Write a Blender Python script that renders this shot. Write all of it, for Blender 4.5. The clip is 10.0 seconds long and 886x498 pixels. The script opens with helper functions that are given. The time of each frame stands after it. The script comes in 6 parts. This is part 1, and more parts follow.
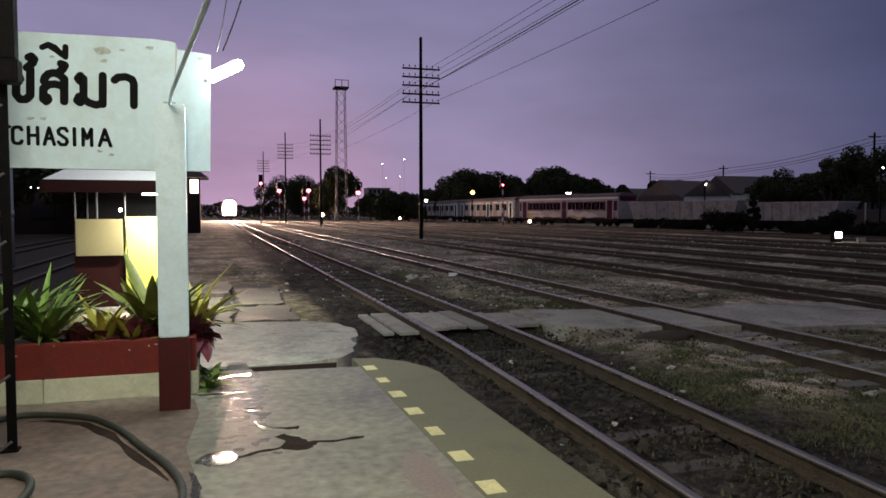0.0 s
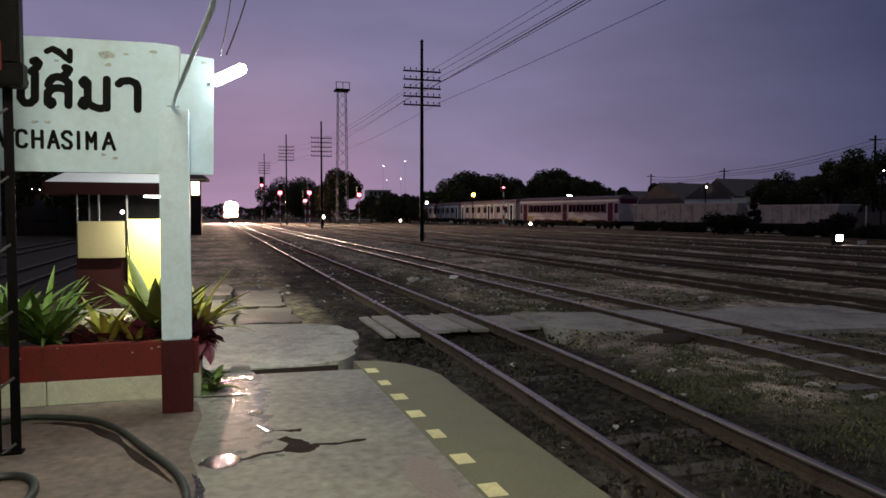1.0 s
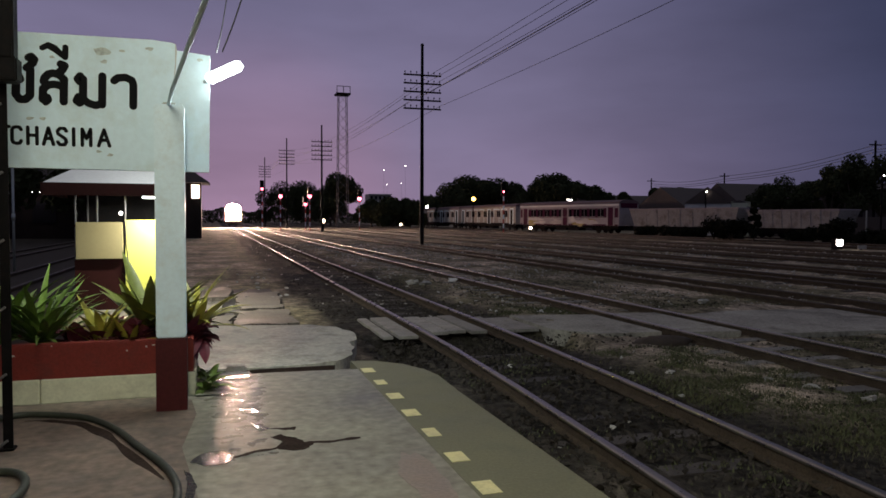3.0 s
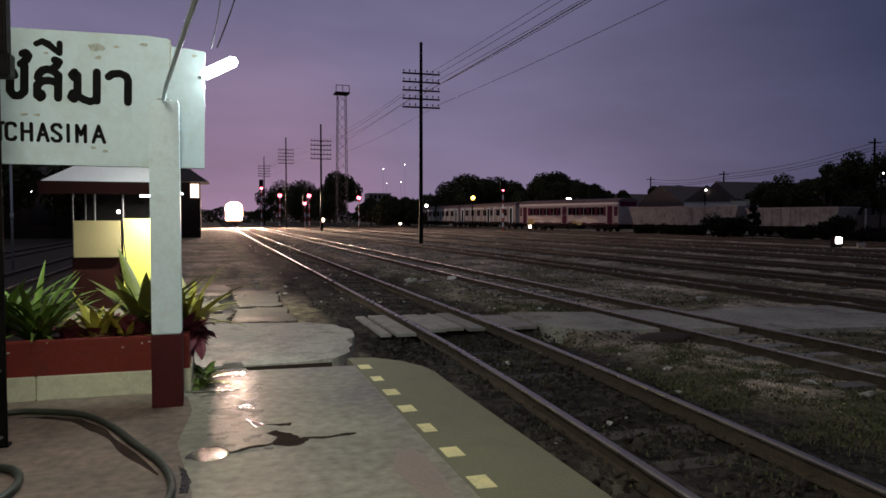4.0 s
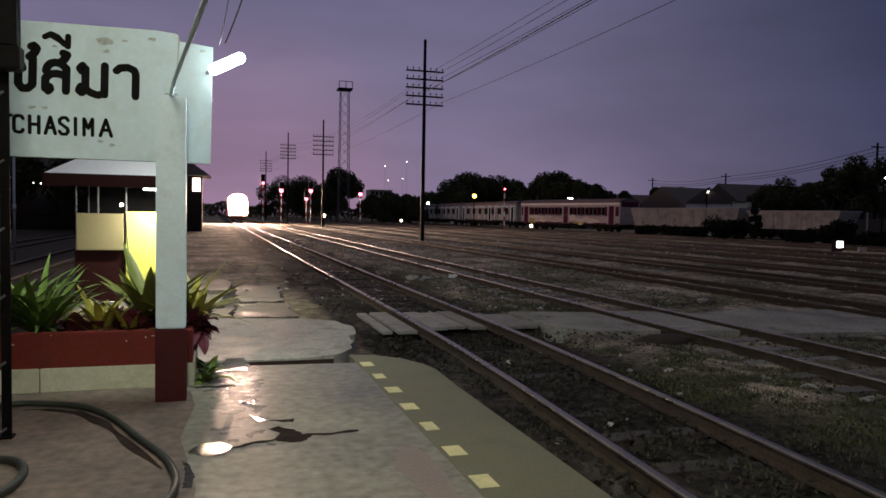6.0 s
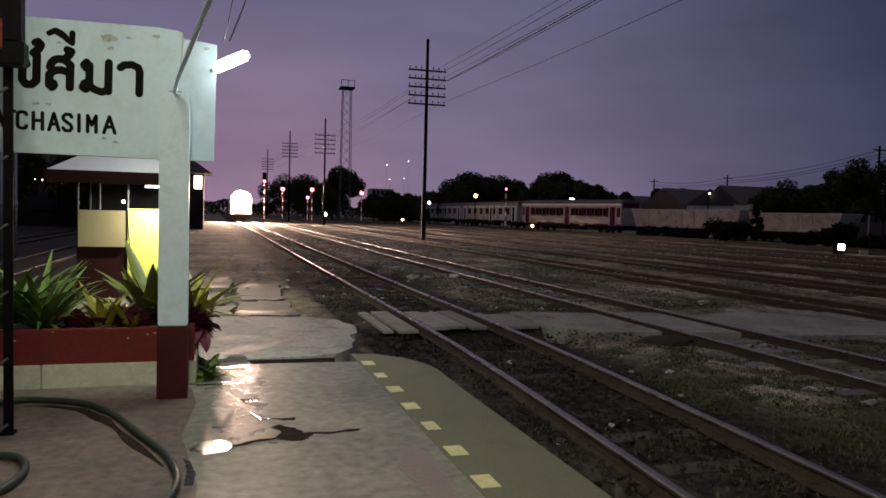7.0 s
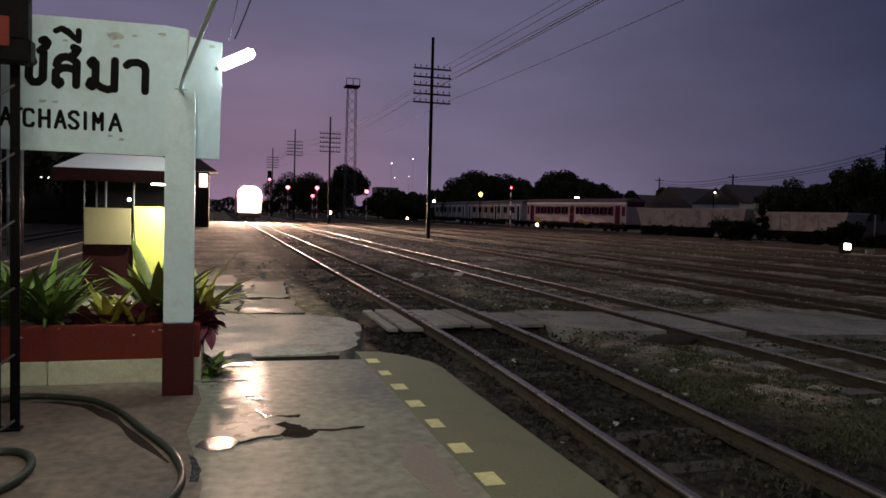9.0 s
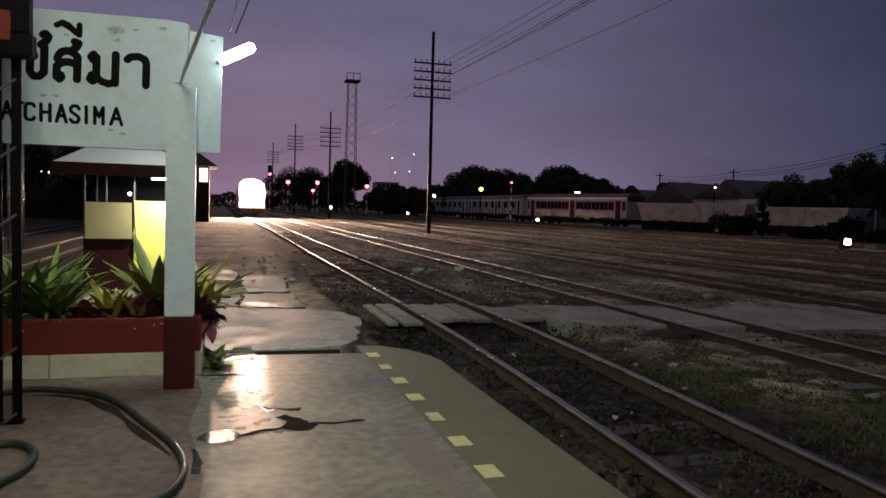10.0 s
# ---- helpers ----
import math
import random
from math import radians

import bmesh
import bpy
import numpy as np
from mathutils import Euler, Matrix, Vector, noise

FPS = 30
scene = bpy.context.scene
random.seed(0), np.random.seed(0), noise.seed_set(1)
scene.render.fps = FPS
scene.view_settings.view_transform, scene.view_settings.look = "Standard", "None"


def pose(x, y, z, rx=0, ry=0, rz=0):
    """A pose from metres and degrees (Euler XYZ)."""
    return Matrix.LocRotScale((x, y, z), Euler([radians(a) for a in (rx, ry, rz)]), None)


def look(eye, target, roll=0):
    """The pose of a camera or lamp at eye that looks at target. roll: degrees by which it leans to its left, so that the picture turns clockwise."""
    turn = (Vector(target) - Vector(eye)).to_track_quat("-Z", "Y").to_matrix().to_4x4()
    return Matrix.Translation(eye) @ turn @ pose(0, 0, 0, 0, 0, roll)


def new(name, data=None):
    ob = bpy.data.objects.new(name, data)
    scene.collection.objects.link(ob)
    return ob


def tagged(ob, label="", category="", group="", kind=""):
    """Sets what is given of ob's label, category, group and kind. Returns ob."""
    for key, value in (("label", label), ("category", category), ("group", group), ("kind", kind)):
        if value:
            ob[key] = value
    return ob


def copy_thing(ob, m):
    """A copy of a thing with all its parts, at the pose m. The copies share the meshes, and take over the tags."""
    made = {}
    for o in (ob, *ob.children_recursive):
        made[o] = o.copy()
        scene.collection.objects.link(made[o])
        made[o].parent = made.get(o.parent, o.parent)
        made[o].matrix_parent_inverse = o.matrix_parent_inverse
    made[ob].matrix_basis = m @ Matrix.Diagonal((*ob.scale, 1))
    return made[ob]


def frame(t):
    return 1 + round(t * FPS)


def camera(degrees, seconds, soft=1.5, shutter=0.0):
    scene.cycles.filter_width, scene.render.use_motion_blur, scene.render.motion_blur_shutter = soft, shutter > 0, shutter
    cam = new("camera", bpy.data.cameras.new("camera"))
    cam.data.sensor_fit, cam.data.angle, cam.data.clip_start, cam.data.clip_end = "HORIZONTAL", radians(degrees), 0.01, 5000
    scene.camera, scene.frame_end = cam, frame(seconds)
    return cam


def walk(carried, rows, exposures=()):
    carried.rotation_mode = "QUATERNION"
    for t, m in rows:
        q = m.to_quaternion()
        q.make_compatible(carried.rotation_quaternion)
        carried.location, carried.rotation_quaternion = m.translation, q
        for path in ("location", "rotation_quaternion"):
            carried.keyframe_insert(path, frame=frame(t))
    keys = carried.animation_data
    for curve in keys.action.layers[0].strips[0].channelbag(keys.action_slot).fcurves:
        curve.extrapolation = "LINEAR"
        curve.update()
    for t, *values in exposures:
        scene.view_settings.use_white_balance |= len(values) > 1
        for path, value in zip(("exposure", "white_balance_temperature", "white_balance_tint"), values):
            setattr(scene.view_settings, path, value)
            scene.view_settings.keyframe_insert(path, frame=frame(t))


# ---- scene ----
# rows: seconds, heading, tilt, lean, eye
PATH = [
    (0, 17.302, -2.808, -0, 0, 0, 1.28),
    (0.5, 17.282, -2.849, 0.013, -0.009, -0.01, 1.287),
    (1, 17.251, -2.638, 0.085, -0.014, -0.017, 1.289),
    (1.5, 17.243, -2.334, 0.097, -0.022, -0.009, 1.286),
    (2, 17.25, -2.329, 0.219, -0.022, -0.013, 1.284),
    (2.5, 17.218, -2.288, 0.295, -0.006, -0.009, 1.268),
    (4, 17.249, -2.375, 0.094, 0.045, -0.01, 1.225),
    (4.5, 17.21, -2.472, 0.387, 0.037, -0.011, 1.232),
    (5, 17.222, -2.495, 0.67, 0.029, -0.01, 1.232),
    (5.5, 17.199, -2.529, 0.799, 0.024, -0.013, 1.234),
    (7, 17.145, -2.596, 1.467, 0.007, -0.004, 1.234),
    (7.5, 16.962, -2.619, 1.508, 0.007, -0.017, 1.234),
    (8, 16.929, -2.626, 1.517, 0.012, -0.008, 1.232),
    (8.5, 16.88, -2.667, 1.557, 0.01, -0.006, 1.235),
    (9, 16.784, -2.717, 1.575, 0.006, -0.008, 1.23),
    (9.5, 16.775, -2.869, 1.612, 0.005, -0.006, 1.23),
    (10, 16.771, -3.112, 1.625, 0.003, -0.022, 1.226),
]
cam = camera(62.0, 10.0, soft=1.6)
walk(cam, [(t, pose(x, y, z, 90 + p, 0, -h) @ pose(0, 0, 0, 0, 0, r)) for t, h, p, r, x, y, z in PATH],
     exposures=[(0, 0.60), (0.5, 0.50), (1.0, 0.33), (2.5, 0.09), (5, 0.03), (7.5, -0.15), (10, -0.31)])

# ---- world: dusk sky, violet with an afterglow along the line ----
world = bpy.data.worlds.new("dusk")
scene.world = world
world.use_nodes = True
wn, wl = world.node_tree.nodes, world.node_tree.links
wn.clear()
w_out = wn.new("ShaderNodeOutputWorld")
w_bg = wn.new("ShaderNodeBackground")
w_co = wn.new("ShaderNodeTexCoord")
w_sep = wn.new("ShaderNodeSeparateXYZ")
wl.new(w_co.outputs["Generated"], w_sep.inputs[0])
w_ramp = wn.new("ShaderNodeValToRGB")
w_ramp.color_ramp.elements[0].position, w_ramp.color_ramp.elements[0].color = 0.0, (0.215, 0.178, 0.27, 1)
w_ramp.color_ramp.elements[1].position, w_ramp.color_ramp.elements[1].color = 0.8, (0.56, 0.475, 0.44, 1)
w_ramp.color_ramp.elements.new(0.32).color = (0.118, 0.120, 0.20, 1)
e = w_ramp.color_ramp.elements.new(0.15)
e.color = (0.166, 0.155, 0.243, 1)
wl.new(w_sep.outputs["Z"], w_ramp.inputs[0])
# darker and bluer away from the afterglow
w_dot = wn.new("ShaderNodeVectorMath")
w_dot.operation = "DOT_PRODUCT"
w_dot.inputs[1].default_value = (-0.15, 0.98, 0.1)
wl.new(w_co.outputs["Generated"], w_dot.inputs[0])
w_az = wn.new("ShaderNodeMapRange")
w_az.inputs["From Min"].default_value, w_az.inputs["From Max"].default_value = 0.45, 1.0
w_az.inputs["To Min"].default_value, w_az.inputs["To Max"].default_value = 0.0, 1.0
w_az.interpolation_type = "SMOOTHSTEP"
wl.new(w_dot.outputs["Value"], w_az.inputs["Value"])
w_tint = wn.new("ShaderNodeMix")
w_tint.data_type = "RGBA"
w_tint.inputs["A"].default_value = (0.208, 0.266, 0.36, 1)
w_tint.inputs["B"].default_value = (1.07, 0.985, 1.02, 1)
wl.new(w_az.outputs[0], w_tint.inputs["Factor"])
w_mul = wn.new("ShaderNodeMix")
w_mul.data_type, w_mul.blend_type = "RGBA", "MULTIPLY"
w_mul.inputs["Factor"].default_value = 1
wl.new(w_ramp.outputs[0], w_mul.inputs["A"])
wl.new(w_tint.outputs["Result"], w_mul.inputs["B"])
# soft cloud
w_map = wn.new("ShaderNodeMapping")
w_map.inputs["Scale"].default_value = (1.0, 1.0, 3.5)
wl.new(w_co.outputs["Generated"], w_map.inputs[0])
w_noise = wn.new("ShaderNodeTexNoise")
w_noise.inputs["Scale"].default_value, w_noise.inputs["Detail"].default_value = 2.6, 5
wl.new(w_map.outputs[0], w_noise.inputs["Vector"])
w_cl = wn.new("ShaderNodeMapRange")
w_cl.inputs["From Min"].default_value, w_cl.inputs["From Max"].default_value = 0.3, 0.75
w_cl.inputs["To Min"].default_value, w_cl.inputs["To Max"].default_value = 0.84, 1.18
wl.new(w_noise.outputs[0], w_cl.inputs["Value"])
w_str = wn.new("ShaderNodeMath")
w_str.operation = "MULTIPLY"
w_str.inputs[1].default_value = 1.15
wl.new(w_cl.outputs[0], w_str.inputs[0])
# narrow pink lobe towards the train: headlight haze put into the sky colour
w_lobe = wn.new("ShaderNodeMapRange")
w_lobe.inputs["From Min"].default_value, w_lobe.inputs["From Max"].default_value = 0.965, 1.0
w_lobe.inputs["To Min"].default_value, w_lobe.inputs["To Max"].default_value = 0.0, 1.0
w_lobe.interpolation_type = "SMOOTHERSTEP"
w_dir = wn.new("ShaderNodeVectorMath")
w_dir.operation = "DOT_PRODUCT"
w_dir.inputs[1].default_value = (0.05, 0.998, 0.02)
wl.new(w_co.outputs["Generated"], w_dir.inputs[0])
wl.new(w_dir.outputs["Value"], w_lobe.inputs["Value"])
w_glow = wn.new("ShaderNodeMix")
w_glow.data_type, w_glow.blend_type = "RGBA", "MULTIPLY"
w_glow.inputs["B"].default_value = (1.25, 1.04, 1.0, 1)
wl.new(w_lobe.outputs[0], w_glow.inputs["Factor"])
wl.new(w_mul.outputs["Result"], w_glow.inputs["A"])
wl.new(w_glow.outputs["Result"], w_bg.inputs["Color"])
wl.new(w_str.outputs[0], w_bg.inputs["Strength"])
wl.new(w_bg.outputs[0], w_out.inputs[0])


def area(name, m, sx, sy, watts, color):
    d = bpy.data.lights.new(name, "AREA")
    d.shape, d.size, d.size_y, d.energy, d.color = "RECTANGLE", sx, sy, watts, color
    ob = new(name, d)
    ob.matrix_world = m
    return ob


def point(name, p, watts, color, radius=0.1):
    d = bpy.data.lights.new(name, "POINT")
    d.energy, d.color, d.shadow_soft_size = watts, color, radius
    ob = new(name, d)
    ob.location = p
    return ob


COOL = (1.0, 0.975, 0.775)
# fluorescent fittings under the platform roof, the tube by the name board, the kiosk's tube
for y in (2.1, -2.7, -7.5):
    point("canopy_light", (-0.3, y, 3.08), 150, COOL, 0.3)
point("board_light", (0.16, 5.30, 2.20), 46, (0.9, 1.0, 0.95), 0.05)
# added lamp, unseen behind the board, brightens the kiosk and plants
area("kiosk_fill_light", look((-0.65, 5.37, 2.28), (-1.0, 12.0, 1.2)), 0.6, 0.04, 45, (0.9, 1.0, 0.93))
area("kiosk_light", look((-0.70, 12.60, 1.58), (-0.70, 12.93, 0.75)), 0.5, 0.05, 95, (1.0, 0.98, 0.85))
point("kiosk_lamp_light", (-0.75, 12.15, 2.95), 48, (0.95, 1.0, 0.95), 0.06)


# ---- materials ----
def material(name, color, rough=0.7, metal=0.0, vary=0.25, scale=3.0, fine=40.0, bump=0.2, dirt=None, dirt_amount=0.5,
             rough_vary=0.1, random_vary=0.0, dist=0.01, spec=0.5):
    m = bpy.data.materials.new(name)
    m.use_nodes = True
    n, l = m.node_tree.nodes, m.node_tree.links
    b = n["Principled BSDF"]
    b.inputs["Metallic"].default_value = metal
    b.inputs["Specular IOR Level"].default_value = spec
    co = n.new("ShaderNodeTexCoord")
    big, small = n.new("ShaderNodeTexNoise"), n.new("ShaderNodeTexNoise")
    for t, s, d in ((big, scale, 4), (small, fine, 3)):
        t.inputs["Scale"].default_value, t.inputs["Detail"].default_value = s, d
        l.new(co.outputs["Object"], t.inputs["Vector"])
    add = n.new("ShaderNodeMath")
    add.operation = "ADD"
    l.new(big.outputs[0], add.inputs[0])
    l.new(small.outputs[0], add.inputs[1])
    mr = n.new("ShaderNodeMapRange")
    mr.inputs["From Min"].default_value, mr.inputs["From Max"].default_value = 0.65, 1.35
    mr.inputs["To Min"].default_value, mr.inputs["To Max"].default_value = 1 - vary, 1 + vary
    l.new(add.outputs[0], mr.inputs["Value"])
    val = mr.outputs[0]
    if random_vary:
        oi = n.new("ShaderNodeObjectInfo")
        rr = n.new("ShaderNodeMapRange")
        rr.inputs["To Min"].default_value, rr.inputs["To Max"].default_value = 1 - random_vary, 1 + random_vary
        l.new(oi.outputs["Random"], rr.inputs["Value"])
        mm = n.new("ShaderNodeMath")
        mm.operation = "MULTIPLY"
        l.new(val, mm.inputs[0])
        l.new(rr.outputs[0], mm.inputs[1])
        val = mm.outputs[0]
    sc = n.new("ShaderNodeVectorMath")
    sc.operation = "SCALE"
    sc.inputs[0].default_value = color[:3]
    l.new(val, sc.inputs["Scale"])
    col = sc.outputs[0]
    if dirt:
        dn = n.new("ShaderNodeTexNoise")
        dn.inputs["Scale"].default_value, dn.inputs["Detail"].default_value = scale * 1.7, 6
        dn.inputs["Roughness"].default_value = 0.65
        l.new(co.outputs["Object"], dn.inputs["Vector"])
        dr = n.new("ShaderNodeMapRange")
        dr.inputs["From Min"].default_value, dr.inputs["From Max"].default_value = 0.5, 0.72
        dr.inputs["To Max"].default_value = dirt_amount
        l.new(dn.outputs[0], dr.inputs["Value"])
        mx = n.new("ShaderNodeMix")
        mx.data_type = "RGBA"
        mx.inputs["B"].default_value = (*dirt[:3], 1)
        l.new(dr.outputs[0], mx.inputs["Factor"])
        l.new(col, mx.inputs["A"])
        col = mx.outputs["Result"]
    l.new(col, b.inputs["Base Color"])
    rm = n.new("ShaderNodeMapRange")
    rm.inputs["From Min"].default_value, rm.inputs["From Max"].default_value = 0.3, 0.7
    rm.inputs["To Min"].default_value, rm.inputs["To Max"].default_value = max(rough - rough_vary, 0.02), min(rough + rough_vary, 1)
    l.new(big.outputs[0], rm.inputs["Value"])
    l.new(rm.outputs[0], b.inputs["Roughness"])
    if bump:
        bp = n.new("ShaderNodeBump")
        bp.inputs["Strength"].default_value, bp.inputs["Distance"].default_value = bump, dist
        l.new(add.outputs[0], bp.inputs["Height"])
        l.new(bp.outputs[0], b.inputs["Normal"])
    return m


def glow(name, color, strength):
    m = bpy.data.materials.new(name)
    m.use_nodes = True
    b = m.node_tree.nodes["Principled BSDF"]
    b.inputs["Base Color"].default_value = (0.8, 0.8, 0.8, 1)
    b.inputs["Emission Color"].default_value = (*color, 1)
    b.inputs["Emission Strength"].default_value = strength
    return m


CONCRETE = material("concrete", (0.246, 0.230, 0.182), 0.50, spec=0.28, vary=0.5, scale=1.3, fine=14, bump=0.09, dirt=(0.12, 0.11, 0.10), dirt_amount=0.6, rough_vary=0.16)
KIOSKRED = material("dark_kiosk_maroon", (0.03, 0.008, 0.007), 0.6, spec=0.1, vary=0.2, scale=3, fine=40, bump=0.1)
SLAB = material("slab_concrete", (0.43, 0.41, 0.345), 0.66, spec=0.16, vary=0.35, scale=1.6, fine=25, bump=0.3, dirt=(0.10, 0.09, 0.08), dirt_amount=0.7, rough_vary=0.2)
PATHCON = material("dusty_path_concrete", (0.33, 0.31, 0.265), 0.85, spec=0.1, vary=0.4, scale=1.1, fine=22, bump=0.35, dirt=(0.10, 0.088, 0.075), dirt_amount=0.9)
OLDSLAB = material("dirty_old_concrete", (0.16, 0.14, 0.115), 0.74, spec=0.18, rough_vary=0.25, vary=0.4, scale=1.6, fine=25, bump=0.4, dirt=(0.08, 0.066, 0.055), dirt_amount=0.8)
EDGE = material("platform_edge_coating", (0.152, 0.145, 0.086), 0.7, vary=0.22, scale=2, fine=60, bump=0.3, dirt=(0.10, 0.10, 0.07), dirt_amount=0.5)
YELLOW = material("yellow_marking_paint", (0.74, 0.67, 0.34), 0.6, vary=0.15, scale=8, fine=60, bump=0.15, dirt=(0.4, 0.33, 0.15), dirt_amount=0.5)
WATER = material("water", (0.02, 0.02, 0.02), 0.06, vary=0.2, scale=14, fine=45, bump=0.75, dist=0.02, spec=0.8, rough_vary=0.02)
DAMP_SHADE = material("damp_and_shaded_concrete", (0.045, 0.032, 0.028), 0.92, spec=0.0, vary=0.3, scale=5, fine=40, bump=0.2, rough_vary=0.12)
REDPAINT = material("worn_red_paint", (0.24, 0.185, 0.148), 0.42, vary=0.25, scale=6, fine=50, bump=0.2)
REDFLOOR_SHADE = material("reddish_floor_with_shade", (0.188, 0.141, 0.113), 0.62, vary=0.5, scale=2.4, fine=16, bump=0.25, dirt=(0.085, 0.07, 0.062), dirt_amount=0.8, rough_vary=0.2, spec=0.3)
PIPE = material("grey_painted_pipe", (0.45, 0.47, 0.46), 0.5, vary=0.15, scale=10, bump=0.1)
MAROON = material("maroon_paint", (0.165, 0.025, 0.019), 0.6, spec=0.2, vary=0.2, scale=4, fine=60, bump=0.1, dirt=(0.08, 0.03, 0.025), dirt_amount=0.5)
POSTRED = material("dark_maroon_gloss_paint", (0.062, 0.010, 0.011), 0.5, spec=0.2, vary=0.2, scale=4, fine=60, bump=0.1)
CREAM = material("cream_paint", (0.62, 0.62, 0.46), 0.6, vary=0.12, scale=5, fine=50, bump=0.15, dirt=(0.35, 0.34, 0.25), dirt_amount=0.5)
WHITE = material("white_board_paint", (0.69, 0.86, 0.95), 0.55, vary=0.06, scale=2, fine=25, bump=0.1, dirt=(0.54, 0.63, 0.61), dirt_amount=0.55)
POSTWHITE = material("white_post_paint", (0.71, 0.87, 0.955), 0.5, vary=0.06, scale=5, fine=40, bump=0.1, dirt=(0.55, 0.58, 0.55), dirt_amount=0.4)
BLACK = material("black_letter_paint", (0.006, 0.006, 0.007), 0.8, spec=0.15, vary=0.3, scale=8, bump=0.05)
GREYSTAIN = material("grey_flaked_paint", (0.46, 0.52, 0.50), 0.7, vary=0.3, scale=20, bump=0.3)
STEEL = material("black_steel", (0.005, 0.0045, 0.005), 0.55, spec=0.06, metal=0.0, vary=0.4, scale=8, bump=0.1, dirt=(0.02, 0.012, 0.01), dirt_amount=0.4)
GALV = material("galvanised_pipe", (0.35, 0.37, 0.37), 0.45, metal=0.6, vary=0.2, scale=10, bump=0.1)
REDBOX = material("red_enamel", (0.32, 0.02, 0.015), 0.35, vary=0.15, scale=8, bump=0.05)
RUBBER = material("grey_green_hose", (0.036, 0.041, 0.029), 0.5, vary=0.35, scale=9, fine=60, bump=0.2)
CABLE = material("cable", (0.05, 0.05, 0.055), 0.6, vary=0.1, bump=0)
RAIL = material("worn_steel_rail", (0.215, 0.20, 0.175), 0.30, metal=0.85, vary=0.2, scale=3, fine=50, bump=0.03, rough_vary=0.08)
PLANK = material("pale_concrete_plank", (0.29, 0.27, 0.24), 0.8, spec=0.25, vary=0.3, scale=3, fine=40, bump=0.4, dirt=(0.14, 0.12, 0.10), dirt_amount=0.8, random_vary=0.2)
RAILRUST = material("rusty_rail_side", (0.072, 0.055, 0.041), 0.9, spec=0.05, vary=0.4, scale=6, fine=60, bump=0.3)
SLEEPER = material("concrete_sleeper", (0.20, 0.185, 0.165), 0.8, vary=0.3, scale=4, fine=50, bump=0.4, dirt=(0.06, 0.05, 0.045), dirt_amount=0.8, random_vary=0.3)
TIMBER = material("dirty_sleeper", (0.06, 0.05, 0.045), 0.85, vary=0.35, scale=5, fine=50, bump=0.4, random_vary=0.3)
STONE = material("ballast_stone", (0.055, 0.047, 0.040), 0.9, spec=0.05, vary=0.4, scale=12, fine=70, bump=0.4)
PALE = material("pale_rubble", (0.42, 0.40, 0.36), 0.8, vary=0.3, scale=10, fine=60, bump=0.4, random_vary=0.25)
SOIL = material("planter_soil", (0.05, 0.035, 0.025), 0.9, vary=0.4, scale=12, fine=80, bump=0.6)
LEAF = material("fresh_green_leaf", (0.10, 0.155, 0.027), 0.45, vary=0.35, scale=7, fine=30, bump=0.1, random_vary=0.35)
LEAFO = material("olive_green_leaf", (0.155, 0.18, 0.035), 0.45, vary=0.3, scale=8, fine=30, bump=0.1, random_vary=0.3)
LEAFY = material("yellow_green_leaf", (0.30, 0.27, 0.04), 0.4, vary=0.3, scale=8, fine=30, bump=0.1, random_vary=0.3)
LEAFD = material("dark_red_leaf", (0.11, 0.018, 0.03), 0.6, vary=0.4, scale=9, fine=30, bump=0.1, random_vary=0.3)
TREELEAF = material("tree_foliage", (0.05, 0.056, 0.026), 0.8, spec=0.1, vary=0.3, scale=0.7, fine=6, bump=0)
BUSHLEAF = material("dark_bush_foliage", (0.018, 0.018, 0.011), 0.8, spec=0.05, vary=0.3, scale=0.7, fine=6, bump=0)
BARK = material("bark", (0.09, 0.07, 0.05), 0.9, vary=0.3, scale=3, fine=30, bump=0.5)
RAILDULL = material("dull_brown_rail", (0.045, 0.034, 0.028), 0.6, metal=0.0, spec=0.3, vary=0.3, scale=3, fine=50, bump=0.15)
GREENGRASS = material("low_green_grass", (0.10, 0.106, 0.055), 0.9, vary=0.5, scale=1.5, fine=10, bump=0, spec=0.2)
OPENWIN = material("open_window_dark_interior", (0.010, 0.007, 0.010), 1.0, vary=0.2, scale=2, bump=0, rough_vary=0, spec=0.0)
LITWIN = glow("lit_window", (1.0, 0.72, 0.55), 5)
GRASS = material("dry_grass", (0.125, 0.118, 0.05), 0.7, vary=0.5, scale=1.5, fine=10, bump=0)
ROOFWHITE = material("white_sheet_roof", (0.72, 0.73, 0.72), 0.4, vary=0.08, scale=2, fine=20, bump=0.08)
# two panel colours: less and more lamp light put into the yellow
PANEL_DIM = material("dimmed_yellow_panel", (0.31, 0.262, 0.13), 0.5, vary=0.06, scale=2, fine=20, bump=0.05)
PANEL_LIT = material("lamplit_yellow_panel", (0.78, 0.78, 0.16), 0.4, vary=0.05, scale=2, fine=20, bump=0.05)
DARKWALL = material("dark_weathered_wall", (0.07, 0.055, 0.05), 0.85, vary=0.3, scale=0.8, fine=10, bump=0.2)
SHEDWALL = material("very_dark_wall", (0.026, 0.019, 0.019), 0.9, vary=0.3, scale=0.8, fine=10, bump=0.2, spec=0.05)
TILEROOF = material("dark_roof_tile", (0.085, 0.063, 0.056), 0.8, vary=0.3, scale=1.5, fine=20, bump=0.3)
PALEWALL = material("pale_house_wall", (0.36, 0.33, 0.29), 0.8, vary=0.2, scale=1, fine=14, bump=0.2)
WHITEWASH = material("whitewashed_wall", (0.74, 0.71, 0.68), 0.8, vary=0.15, scale=1, fine=14, bump=0.2)
